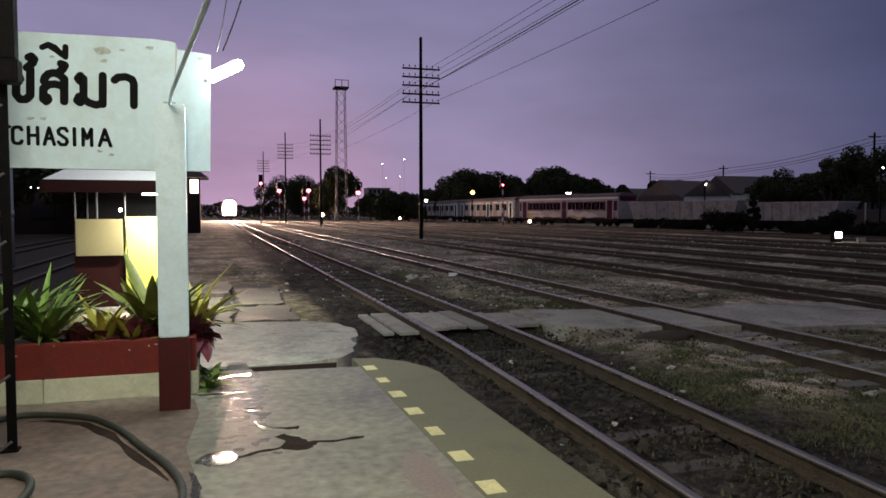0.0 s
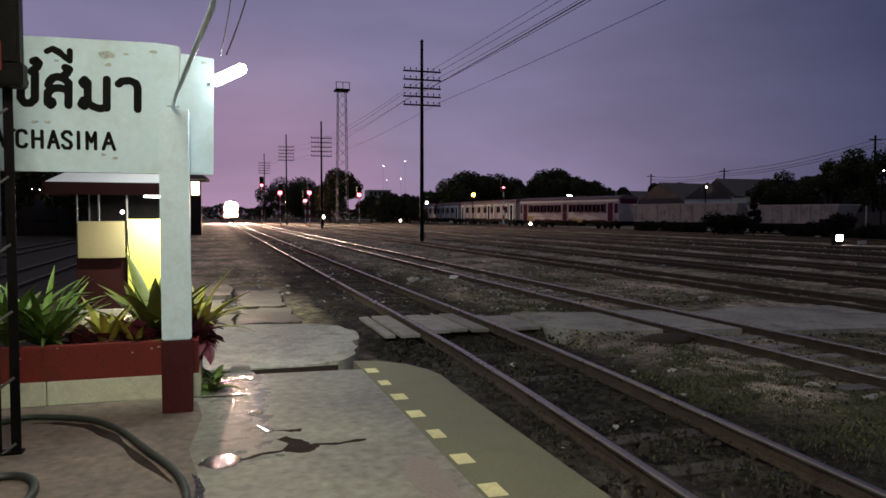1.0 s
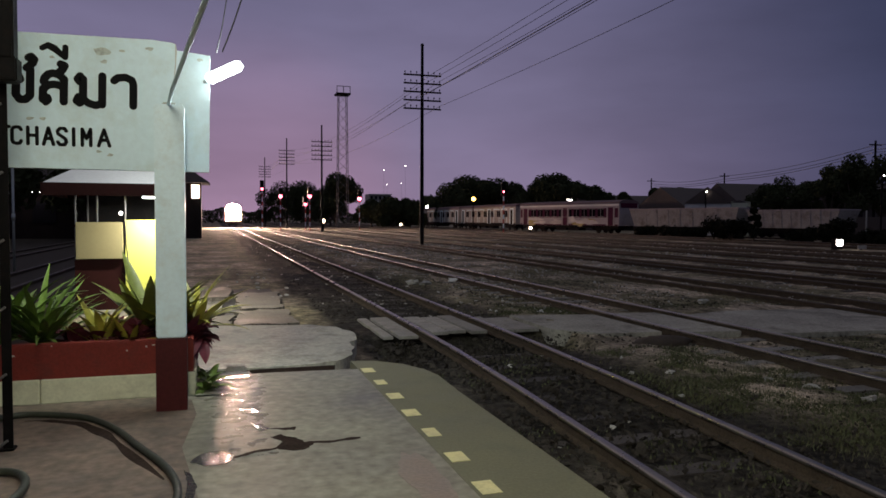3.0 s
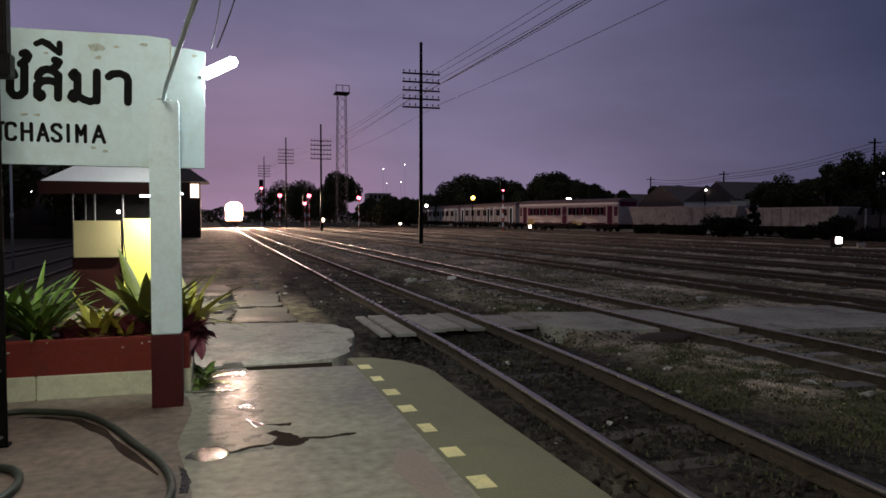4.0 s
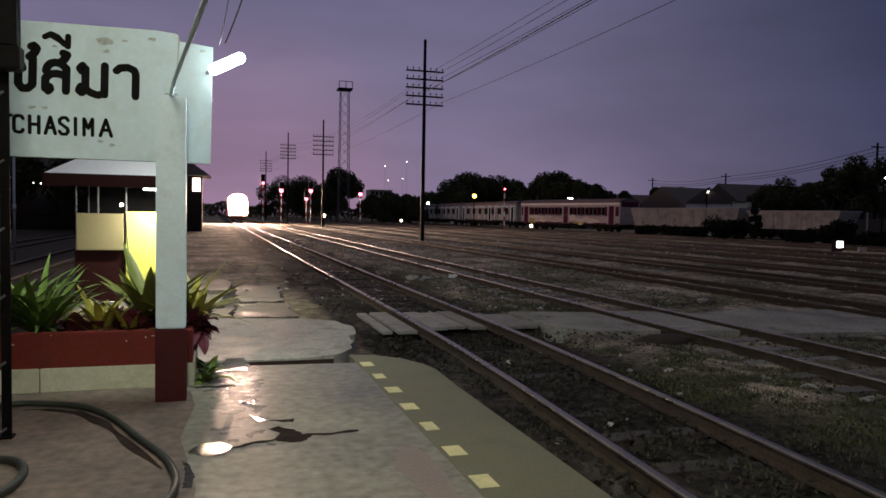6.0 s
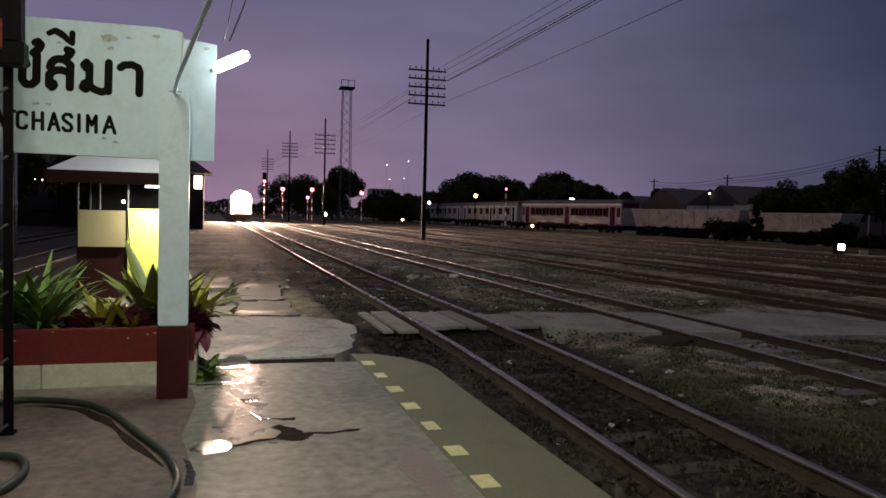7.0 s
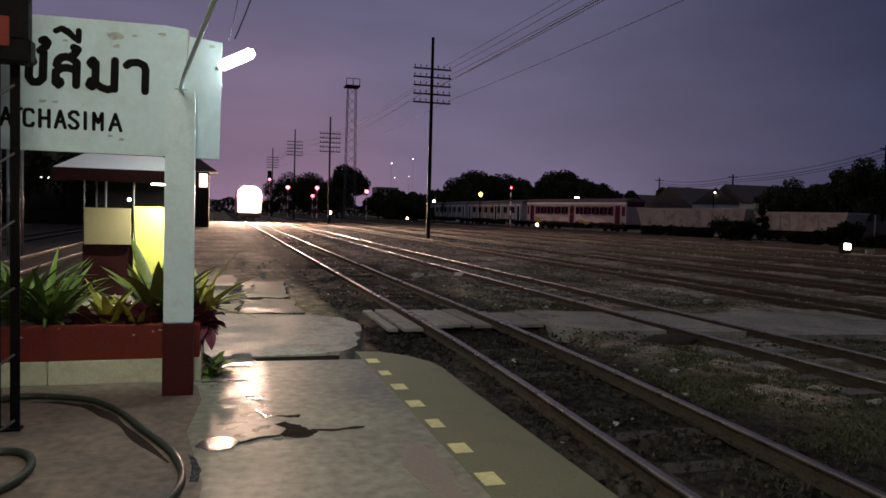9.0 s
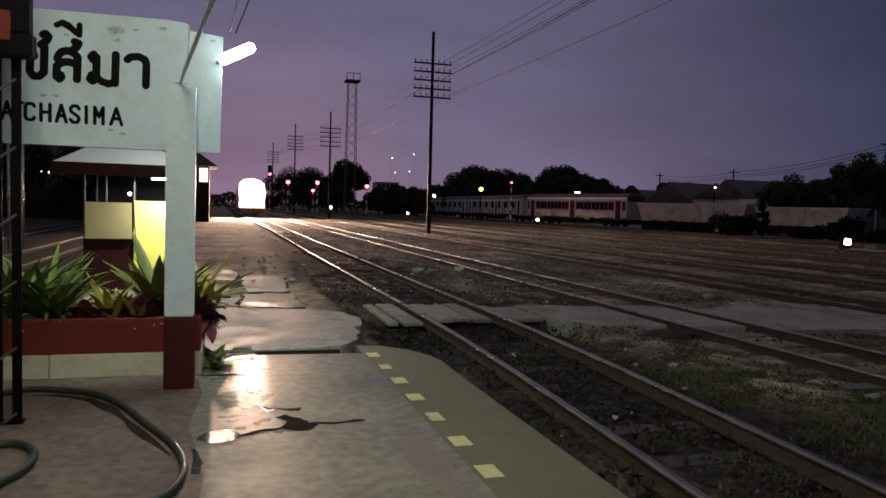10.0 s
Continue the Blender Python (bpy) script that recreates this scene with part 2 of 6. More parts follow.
CARWHITE = material("faded_white_train_paint", (0.42, 0.36, 0.375), 0.7, spec=0.05, vary=0.15, scale=0.7, fine=8, bump=0.05, dirt=(0.25, 0.2, 0.19), dirt_amount=0.6)
CARMAROON = material("maroon_train_paint", (0.085, 0.014, 0.04), 0.7, spec=0.03, vary=0.2, scale=0.7, fine=8, bump=0.05)
CARROOF = material("train_roof", (0.16, 0.11, 0.12), 0.8, spec=0.1, vary=0.25, scale=0.8, fine=8, bump=0.1)
CARGREY = material("grey_wagon_paint", (0.36, 0.335, 0.32), 0.8, spec=0.05, vary=0.25, scale=0.8, fine=9, bump=0.1, dirt=(0.14, 0.11, 0.09), dirt_amount=0.8)
UNDER = material("grimy_underframe", (0.014, 0.011, 0.011), 0.9, spec=0.05, vary=0.3, scale=2, bump=0.2)
GLASS = material("dusty_dark_window_glass", (0.015, 0.013, 0.018), 0.5, vary=0.1, bump=0, rough_vary=0.1, spec=0.06)
DULL = material("dull_grey_steel", (0.11, 0.105, 0.11), 0.6, vary=0.2, scale=3, bump=0.05, spec=0.3)
GRAFA = material("graffiti_yellow", (0.38, 0.27, 0.06), 0.6, vary=0.2, scale=2, bump=0)
GRAFB = material("graffiti_pale", (0.55, 0.48, 0.46), 0.6, vary=0.2, scale=2, bump=0)
LOCOCREAM = material("locomotive_cream_paint", (0.72, 0.62, 0.45), 0.4, vary=0.1, scale=1, fine=12, bump=0.05)
LOCORED = material("locomotive_red_paint", (0.42, 0.06, 0.03), 0.4, vary=0.15, scale=1, fine=12, bump=0.05)
GLAREGLASS = material("glare_pale_windscreen", (0.34, 0.32, 0.29), 0.3, vary=0.15, scale=2, fine=20, bump=0)
HEADLIGHT = glow("headlight_glass", (1.0, 0.66, 0.47), 17000)
FRONTFILLGLASS = glow("front_fill_glass", (1.0, 0.66, 0.5), 5200)
TUBE = glow("fluorescent_tube", (0.88, 1.0, 0.96), 10)
REDLAMP = glow("red_signal_lamp", (1.0, 0.10, 0.16), 14)
WHITELAMP = glow("white_lamp", (1.0, 0.92, 0.86), 12)
YELLOWLAMP = glow("sodium_lamp", (1.0, 0.55, 0.08), 12)
ORANGELAMP = glow("warm_lamp", (1.0, 0.7, 0.5), 10)


# ground: gritty dark soil, oily between the near rails, dry grass patches
def ground_material():
    m = bpy.data.materials.new("gritty_ground")
    m.use_nodes = True
    n, l = m.node_tree.nodes, m.node_tree.links
    b = n["Principled BSDF"]
    co = n.new("ShaderNodeTexCoord")

    def noise_tex(scale, detail=5, rough=0.6):
        t = n.new("ShaderNodeTexNoise")
        t.inputs["Scale"].default_value, t.inputs["Detail"].default_value, t.inputs["Roughness"].default_value = scale, detail, rough
        l.new(co.outputs["Object"], t.inputs["Vector"])
        return t.outputs[0]

    def ramp(src, stops):
        r = n.new("ShaderNodeValToRGB")
        r.color_ramp.elements[0].position, r.color_ramp.elements[0].color = stops[0][0], (*stops[0][1], 1)
        r.color_ramp.elements[1].position, r.color_ramp.elements[1].color = stops[-1][0], (*stops[-1][1], 1)
        for p, c in stops[1:-1]:
            r.color_ramp.elements.new(p).color = (*c, 1)
        l.new(src, r.inputs[0])
        return r.outputs[0]

    def mix(f, a, bb):
        x = n.new("ShaderNodeMix")
        x.data_type = "RGBA"
        l.new(f, x.inputs["Factor"])
        l.new(a, x.inputs["A"])
        l.new(bb, x.inputs["B"])
        return x.outputs["Result"]

    grit = ramp(noise_tex(28, 6, 0.7), [(0.3, (0.12, 0.09, 0.066)), (0.5, (0.42, 0.343, 0.275)), (0.72, (0.68, 0.58, 0.485))])
    dry = ramp(noise_tex(14, 6, 0.7), [(0.3, (0.065, 0.06, 0.036)), (0.55, (0.17, 0.15, 0.098)), (0.75, (0.34, 0.30, 0.21))])
    patch = ramp(noise_tex(0.45, 5, 0.6), [(0.39, (0, 0, 0)), (0.55, (1, 1, 1))])
    base = mix(patch, grit, dry)
    dark = ramp(noise_tex(9, 5), [(0.3, (0.010, 0.009, 0.009)), (0.7, (0.05, 0.045, 0.04))])
    # oil along the near line
    sep = n.new("ShaderNodeSeparateXYZ")
    l.new(co.outputs["Object"], sep.inputs[0])
    off = n.new("ShaderNodeMath")
    off.operation = "SUBTRACT"
    off.inputs[1].default_value = 3.0
    l.new(sep.outputs["X"], off.inputs[0])
    ab = n.new("ShaderNodeMath")
    ab.operation = "ABSOLUTE"
    l.new(off.outputs[0], ab.inputs[0])
    wob = n.new("ShaderNodeMath")
    wob.operation = "MULTIPLY_ADD"
    wob.inputs[1].default_value = 1.1
    l.new(noise_tex(0.9, 5), wob.inputs[0])
    l.new(ab.outputs[0], wob.inputs[2])
    oil = n.new("ShaderNodeMapRange")
    oil.inputs["From Min"].default_value, oil.inputs["From Max"].default_value = 2.3, 1.75
    oil.inputs["To Max"].default_value = 0.95
    l.new(wob.outputs[0], oil.inputs["Value"])
    base = mix(oil.outputs[0], base, dark)
    run = n.new("ShaderNodeMapping")
    run.inputs["Scale"].default_value = (1.5, 0.42, 1.0)
    l.new(co.outputs["Object"], run.inputs[0])
    streak = n.new("ShaderNodeTexNoise")
    streak.inputs["Scale"].default_value, streak.inputs["Detail"].default_value, streak.inputs["Roughness"].default_value = 1.5, 8, 0.72
    l.new(run.outputs[0], streak.inputs["Vector"])
    blotch = ramp(streak.outputs[0], [(0.34, (0.38, 0.37, 0.36)), (0.5, (1.0, 0.99, 0.96)), (0.66, (1.75, 1.7, 1.62))])
    clump = ramp(noise_tex(4.5, 6, 0.68), [(0.34, (0.42, 0.41, 0.40)), (0.5, (1.0, 1.0, 0.97)), (0.66, (1.55, 1.55, 1.5))])
    both = n.new("ShaderNodeMix")
    both.data_type, both.blend_type = "RGBA", "MULTIPLY"
    both.inputs["Factor"].default_value = 1
    l.new(blotch, both.inputs["A"])
    l.new(clump, both.inputs["B"])
    blotch = both.outputs["Result"]
    shade = n.new("ShaderNodeMix")
    shade.data_type, shade.blend_type = "RGBA", "MULTIPLY"
    shade.inputs["Factor"].default_value = 1
    l.new(base, shade.inputs["A"])
    l.new(blotch, shade.inputs["B"])
    l.new(shade.outputs["Result"], b.inputs["Base Color"])
    b.inputs["Roughness"].default_value = 0.9
    b.inputs["Specular IOR Level"].default_value = 0.12
    bp = n.new("ShaderNodeBump")
    bp.inputs["Strength"].default_value, bp.inputs["Distance"].default_value = 0.8, 0.04
    l.new(noise_tex(22, 6, 0.7), bp.inputs["Height"])
    l.new(bp.outputs[0], b.inputs["Normal"])
    return m


GROUND = ground_material()


# a wet trail on the platform concrete beside the planter: glossier, rippled patches
def wet_trail(m):
    n, l = m.node_tree.nodes, m.node_tree.links
    b = n["Principled BSDF"]
    dry = b.inputs["Roughness"].links[0].from_socket
    co = n.new("ShaderNodeTexCoord")
    sep = n.new("ShaderNodeSeparateXYZ")
    l.new(co.outputs["Object"], sep.inputs[0])

    def calc(op, a, c):
        x = n.new("ShaderNodeMath")
        x.operation = op
        for k, v in enumerate((a, c)):
            if isinstance(v, float):
                x.inputs[k].default_value = v
            else:
                l.new(v, x.inputs[k])
        return x.outputs[0]

    def step(src, lo, hi):
        r = n.new("ShaderNodeMapRange")
        r.interpolation_type = "SMOOTHSTEP"
        r.inputs["From Min"].default_value, r.inputs["From Max"].default_value = lo, hi
        l.new(src, r.inputs["Value"])
        return r.outputs[0]

    big, small = n.new("ShaderNodeTexNoise"), n.new("ShaderNodeTexNoise")
    for t, k in ((big, 8.0), (small, 26.0)):
        t.inputs["Scale"].default_value, t.inputs["Detail"].default_value = k, 4
        l.new(co.outputs["Object"], t.inputs["Vector"])
    side = step(calc("ABSOLUTE", calc("SUBTRACT", sep.outputs["X"], 0.17), 0.0), 0.40, 0.05)
    along = step(sep.outputs["Y"], 2.6, 5.2)
    wet = step(calc("ADD", big.outputs[0], calc("MULTIPLY", calc("MULTIPLY", side, along), 0.40)), 0.76, 0.90)
    mix = n.new("ShaderNodeMix")
    mix.inputs["B"].default_value = 0.11
    l.new(wet, mix.inputs["Factor"])
    l.new(dry, mix.inputs["A"])
    l.new(mix.outputs["Result"], b.inputs["Roughness"])
    ripple = n.new("ShaderNodeBump")
    ripple.inputs["Distance"].default_value = 0.012
    l.new(calc("MULTIPLY", wet, 0.28), ripple.inputs["Strength"])
    l.new(small.outputs[0], ripple.inputs["Height"])
    l.new(b.inputs["Normal"].links[0].from_socket, ripple.inputs["Normal"])
    l.new(ripple.outputs[0], b.inputs["Normal"])


wet_trail(CONCRETE)


# ---- geometry helpers ----
class Geo:
    """Gathers vertices and faces of one mesh."""

    def __init__(self):
        self.v, self.f = [], []

    def add(self, verts, faces):
        k = len(self.v)
        self.v += [tuple(p) for p in verts]
        self.f += [tuple(i + k for i in q) for q in faces]
        return self

    def box(self, lo, hi, bevel=0.0):
        bm = bmesh.new()
        bmesh.ops.create_cube(bm, size=1)
        for p in bm.verts:
            p.co = Vector([lo[i] + (p.co[i] + 0.5) * (hi[i] - lo[i]) for i in range(3)])
        if bevel:
            bmesh.ops.bevel(bm, geom=bm.edges[:], offset=bevel, segments=2, affect="EDGES")
        bm.verts.index_update()
        self.add([p.co for p in bm.verts], [[p.index for p in q.verts] for q in bm.faces])
        bm.free()
        return self

    def tube(self, pts, radii, seg=10, caps=True):
        pts = [Vector(p) for p in pts]
        if not hasattr(radii, "__len__"):
            radii = [radii] * len(pts)
        k = len(self.v)
        side = None
        for i, p in enumerate(pts):
            d = (pts[min(i + 1, len(pts) - 1)] - pts[max(i - 1, 0)]).normalized()
            if side is None:
                side = d.orthogonal().normalized()
            side = (side - d * side.dot(d)).normalized()
            other = d.cross(side)
            for j in range(seg):
                a = 2 * math.pi * j / seg
                self.v.append(tuple(p + (side * math.cos(a) + other * math.sin(a)) * radii[i]))
        for i in range(len(pts) - 1):
            for j in range(seg):
                a, b = k + i * seg + j, k + i * seg + (j + 1) % seg
                self.f.append((a, b, b + seg, a + seg))
        if caps:
            self.f.append(tuple(k + j for j in reversed(range(seg))))
            self.f.append(tuple(k + (len(pts) - 1) * seg + j for j in range(seg)))
        return self

    def prism(self, outline, axis, a, b):
        """A closed outline of 2D points, drawn out along axis (0, 1 or 2) from a to b."""
        n = len(outline)

        def at(p, d):
            q = list(p)
            q.insert(axis, d)
            return q
        verts = [at(p, a) for p in outline] + [at(p, b) for p in outline]
        faces = [(i, (i + 1) % n, n + (i + 1) % n, n + i) for i in range(n)]
        faces += [tuple(reversed(range(n))), tuple(range(n, 2 * n))]
        return self.add(verts, faces)

    def ball(self, c, r, seg=12, rings=7, squash=(1, 1, 1), rough=0.0, seed=0):
        rnd = random.Random(seed)
        verts, faces = [], []
        for i in range(1, rings):
            th = math.pi * i / rings
            for j in range(seg):
                ph = 2 * math.pi * j / seg
                k = 1 + rnd.uniform(-rough, rough)
                verts.append((c[0] + r * k * squash[0] * math.sin(th) * math.cos(ph), c[1] + r * k * squash[1] * math.sin(th) * math.sin(ph), c[2] + r * k * squash[2] * math.cos(th)))
        top, bot = len(verts), len(verts) + 1
        verts += [(c[0], c[1], c[2] + r * squash[2]), (c[0], c[1], c[2] - r * squash[2])]
        for i in range(rings - 2):
            for j in range(seg):
                a, b = i * seg + j, i * seg + (j + 1) % seg
                faces.append((a, a + seg, b + seg, b))
        for j in range(seg):
            faces.append((top, j, (j + 1) % seg))
            faces.append((bot, (rings - 2) * seg + (j + 1) % seg, (rings - 2) * seg + j))
        return self.add(verts, faces)

    def mesh(self, name, mat, smooth=False):
        me = bpy.data.meshes.new(name)
        me.from_pydata(self.v, [], self.f)
        bm = bmesh.new()
        bm.from_mesh(me)
        bmesh.ops.recalc_face_normals(bm, faces=bm.faces[:])
        bm.to_mesh(me)
        bm.free()
        if smooth:
            me.polygons.foreach_set("use_smooth", [True] * len(me.polygons))
        me.materials.append(mat)
        return me


def thing(name, label, category, group="", kind="", loc=(0, 0, 0)):
    ob = tagged(new(name), label, category, group, kind)
    ob.location = loc
    return ob


def part(name, geo, mat, parent, label="", smooth=False, kind=""):
    """Links one mesh under a thing or a part; the mesh is in the thing's space."""
    ob = new(name, geo.mesh(name, mat, smooth) if isinstance(geo, Geo) else geo)
    ob.parent = parent
    return tagged(ob, label, kind=kind)


def solo(name, geo, mat, label, category, group="", kind="", smooth=False):
    return tagged(new(name, geo.mesh(name, mat, smooth)), label, category, group, kind)


def brush(g, pts, w, depth):
    """A painted stroke of half-width w along points (x, z) on the board's face."""
    for (x0, z0), (x1, z1) in zip(pts, pts[1:]):
        d = Vector((x1 - x0, z1 - z0)).normalized() * w
        g.prism([(x0 - d.y, z0 + d.x), (x1 - d.y, z1 + d.x), (x1 + d.y, z1 - d.x), (x0 + d.y, z0 - d.x)], 1, depth, 5.199)
    for i, (x0, z0) in enumerate(pts):
        g.prism([(x0 + w * math.cos(q * 0.5236), z0 + w * math.sin(q * 0.5236)) for q in range(12)], 1, depth - 0.0001 * (1 + i % 2), 5.199)


# ---- ground, lines, platform ----
RAIL_TOP, BED = -0.22, -0.345
TRACKS = [3.19, 6.51, 10.93, 14.6, 18.1, 22.3, 26.0, 29.8, 35.6, 40.0]


def build_ground():
    def axis(stops):
        out = []
        for a, b, step in stops:
            out += list(np.arange(a, b, step))
        return out + [stops[-1][1]]
    xs = axis([(-2600, -200, 300), (-200, -20, 15), (-20, 1.6, 1.2), (1.6, 12, 0.1), (12, 45, 0.6), (45, 200, 12), (200, 2600, 300)])
    ys = axis([(-2600, -100, 300), (-100, -4, 8), (-4, 2, 0.5), (2, 22, 0.12), (22, 60, 0.5), (60, 200, 5), (200, 3000, 280)])
    verts = []
    for y in ys:
        for x in xs:
            z = BED
            if 1.7 < x < 45 and 0 < y < 60:
                z += 0.030 * noise.noise((x * 1.3, y * 1.3, 0)) + 0.024 * noise.noise((x * 4, y * 4, 3))
                if 4.3 < x < 5.6:
                    z += 0.05 * math.sin((x - 4.3) / 1.3 * math.pi)
                if 2.74 < x < 3.64:
                    z -= 0.03
                if 2.0 < x < 4.7 and 8.1 < y < 9.7:
                    z -= 0.26 * min(1, (9.7 - y) * 4, (y - 8.1) * 1.0)
            verts.append((x, y, z))
    w = len(xs)
    faces = [(j * w + i, j * w + i + 1, (j + 1) * w + i + 1, (j + 1) * w + i) for j in range(len(ys) - 1) for i in range(w - 1)]
    me = bpy.data.meshes.new("ground")
    me.from_pydata(verts, [], faces)
    me.materials.append(GROUND)
    me.polygons.foreach_set("use_smooth", [True] * len(me.polygons))
    tagged(new("ground", me), "dark gritty railway yard ground with dry grass", "ground", kind="structure")


def rail_geo(x, y0, y1, drift=0.0):
    web = [(-0.055, -0.13), (0.055, -0.13), (0.055, -0.118), (0.012, -0.10), (0.012, -0.035), (0.034, -0.028), (-0.034, -0.028), (-0.012, -0.035), (-0.012, -0.10), (-0.055, -0.118)]
    head = [(-0.034, -0.028), (0.034, -0.028), (0.034, -0.014), (0.032, -0.008), (0.027, -0.0032), (0.018, -0.0008), (0, 0), (-0.018, -0.0008), (-0.027, -0.0032), (-0.032, -0.008), (-0.034, -0.014)]
    a, b = Geo(), Geo()
    if not drift:
        return a.prism([(x + p, RAIL_TOP + q) for p, q in web], 1, y0, y1), b.prism([(x + p, RAIL_TOP + q) for p, q in head], 1, y0, y1)
    stops = [(y0, drift)] + [(y, drift * k) for y, k in ((1.5, 1.0), (3, 0.93), (4, 0.72), (6, 0.33), (8, 0.08), (10, 0.0))] + [(y1, 0.0)]
    for g, shape in ((a, web), (b, head)):
        n = len(shape)
        g.add([(x + p + d, y, RAIL_TOP + q) for y, d in stops for p, q in shape],
              [(i * n + k, i * n + (k + 1) % n, (i + 1) * n + (k + 1) % n, (i + 1) * n + k) for i in range(len(stops) - 1) for k in range(n)])
    return a, b


def build_tracks():
    one = Geo().box((-1.0, -0.11, -0.15), (1.0, 0.11, 0.0), 0.02).mesh("sleeper", TIMBER)
    pale = Geo().box((-1.0, -0.12, -0.15), (1.0, 0.12, 0.0), 0.02).mesh("sleeper", SLEEPER)
    rnd = random.Random(3)
    for k, x in enumerate(TRACKS):
        t = thing("railway_track", "worn metre-gauge railway track half sunk in dirt", "railway track", "yard tracks", "structure")
        far = 420 if k < 3 else 300
        for s in (-0.53, 0.53):
            web, head = rail_geo(x + s, -12 if k < 2 else -30, far, -0.27 if k == 0 else 0.0)
            r = part("rail", web, RAILRUST, t)
            part("rail_head", head, RAIL if k < 2 else RAILDULL, r, "worn steel running surface")
        if k < 3:
            for i in range(70):
                y = 2.0 + i * 0.68
                if 8.7 < y < 11.2 and k < 2:
                    continue
                ob = part("sleeper", pale if k == 1 else one, None, t)
                ob.location = (x + rnd.uniform(-0.03, 0.03), y, (-0.335 if k == 1 else -0.366) + rnd.uniform(-0.012, 0.008))
                ob.rotation_euler = (0, rnd.uniform(-0.01, 0.01), rnd.uniform(-0.03, 0.03))
        else:
            g = Geo()
            for i in range(110):
                y = 2 + i * 0.7
                g.box((x - 1, y - 0.11, -0.5), (x + 1, y + 0.11, -0.335 + rnd.uniform(-0.012, 0.01)))
            part("sleepers", g, TIMBER, t, kind="stuff")


def build_platform():
    p = thing("platform", "wet grey concrete station platform with painted edge", "platform", kind="structure")
    top = Geo().prism([(-9, -14), (1.15, -14), (1.15, 6.03), (0.5, 6.07), (-0.2, 6.09), (-9, 6.15)], 2, -0.6, 0.0)
    part("slab", top, CONCRETE, p)
    edge = Geo().prism([(1.15, -14), (1.70, -14), (1.705, 5.0), (1.72, 5.6), (1.68, 5.85), (1.56, 6.12), (1.36, 6.32), (1.15, 6.38)], 2, -0.6, 0.002)
    part("edge_strip", edge, EDGE, p, "brown coated platform edge")
    for i in range(-2, 7):
        y = 3.08 + 0.462 * i
        g = Geo().box((1.17 + 0.005 * (i % 3), y, 0.0), (1.262 + 0.006 * ((i + 1) % 3), y + 0.165 - 0.008 * (i % 2), 0.005))
        part("edge_mark", g, YELLOW, p, "pale yellow painted mark")


def blob(name, outline, z, mat, label, category, up=0.0016):
    """A flat uneven patch lying on a floor."""
    g = Geo().prism(outline, 2, z, z + up)
    return solo(name, g, mat, label, category)


def uneven(cx, cy, rx, ry, n, seed, rough=0.3, turn=0.0):
    out = []
    n = max(n, 72) if rx > 0.05 else n
    for i in range(n):
        a = 2 * math.pi * i / n
        k = 1 + rough * (1.5 * noise.noise((1.1 * math.cos(a), 1.1 * math.sin(a), seed * 3.7)) + 0.8 * noise.noise((3 * math.cos(a), 3 * math.sin(a), seed * 1.3)) + (0.3 * noise.noise((8 * math.cos(a), 8 * math.sin(a), seed * 2.1)) if rough > 0.5 else 0))
        x, y = rx * k * math.cos(a), ry * k * math.sin(a)
        out.append((cx + x * math.cos(turn) - y * math.sin(turn), cy + x * math.sin(turn) + y * math.cos(turn)))
    return out


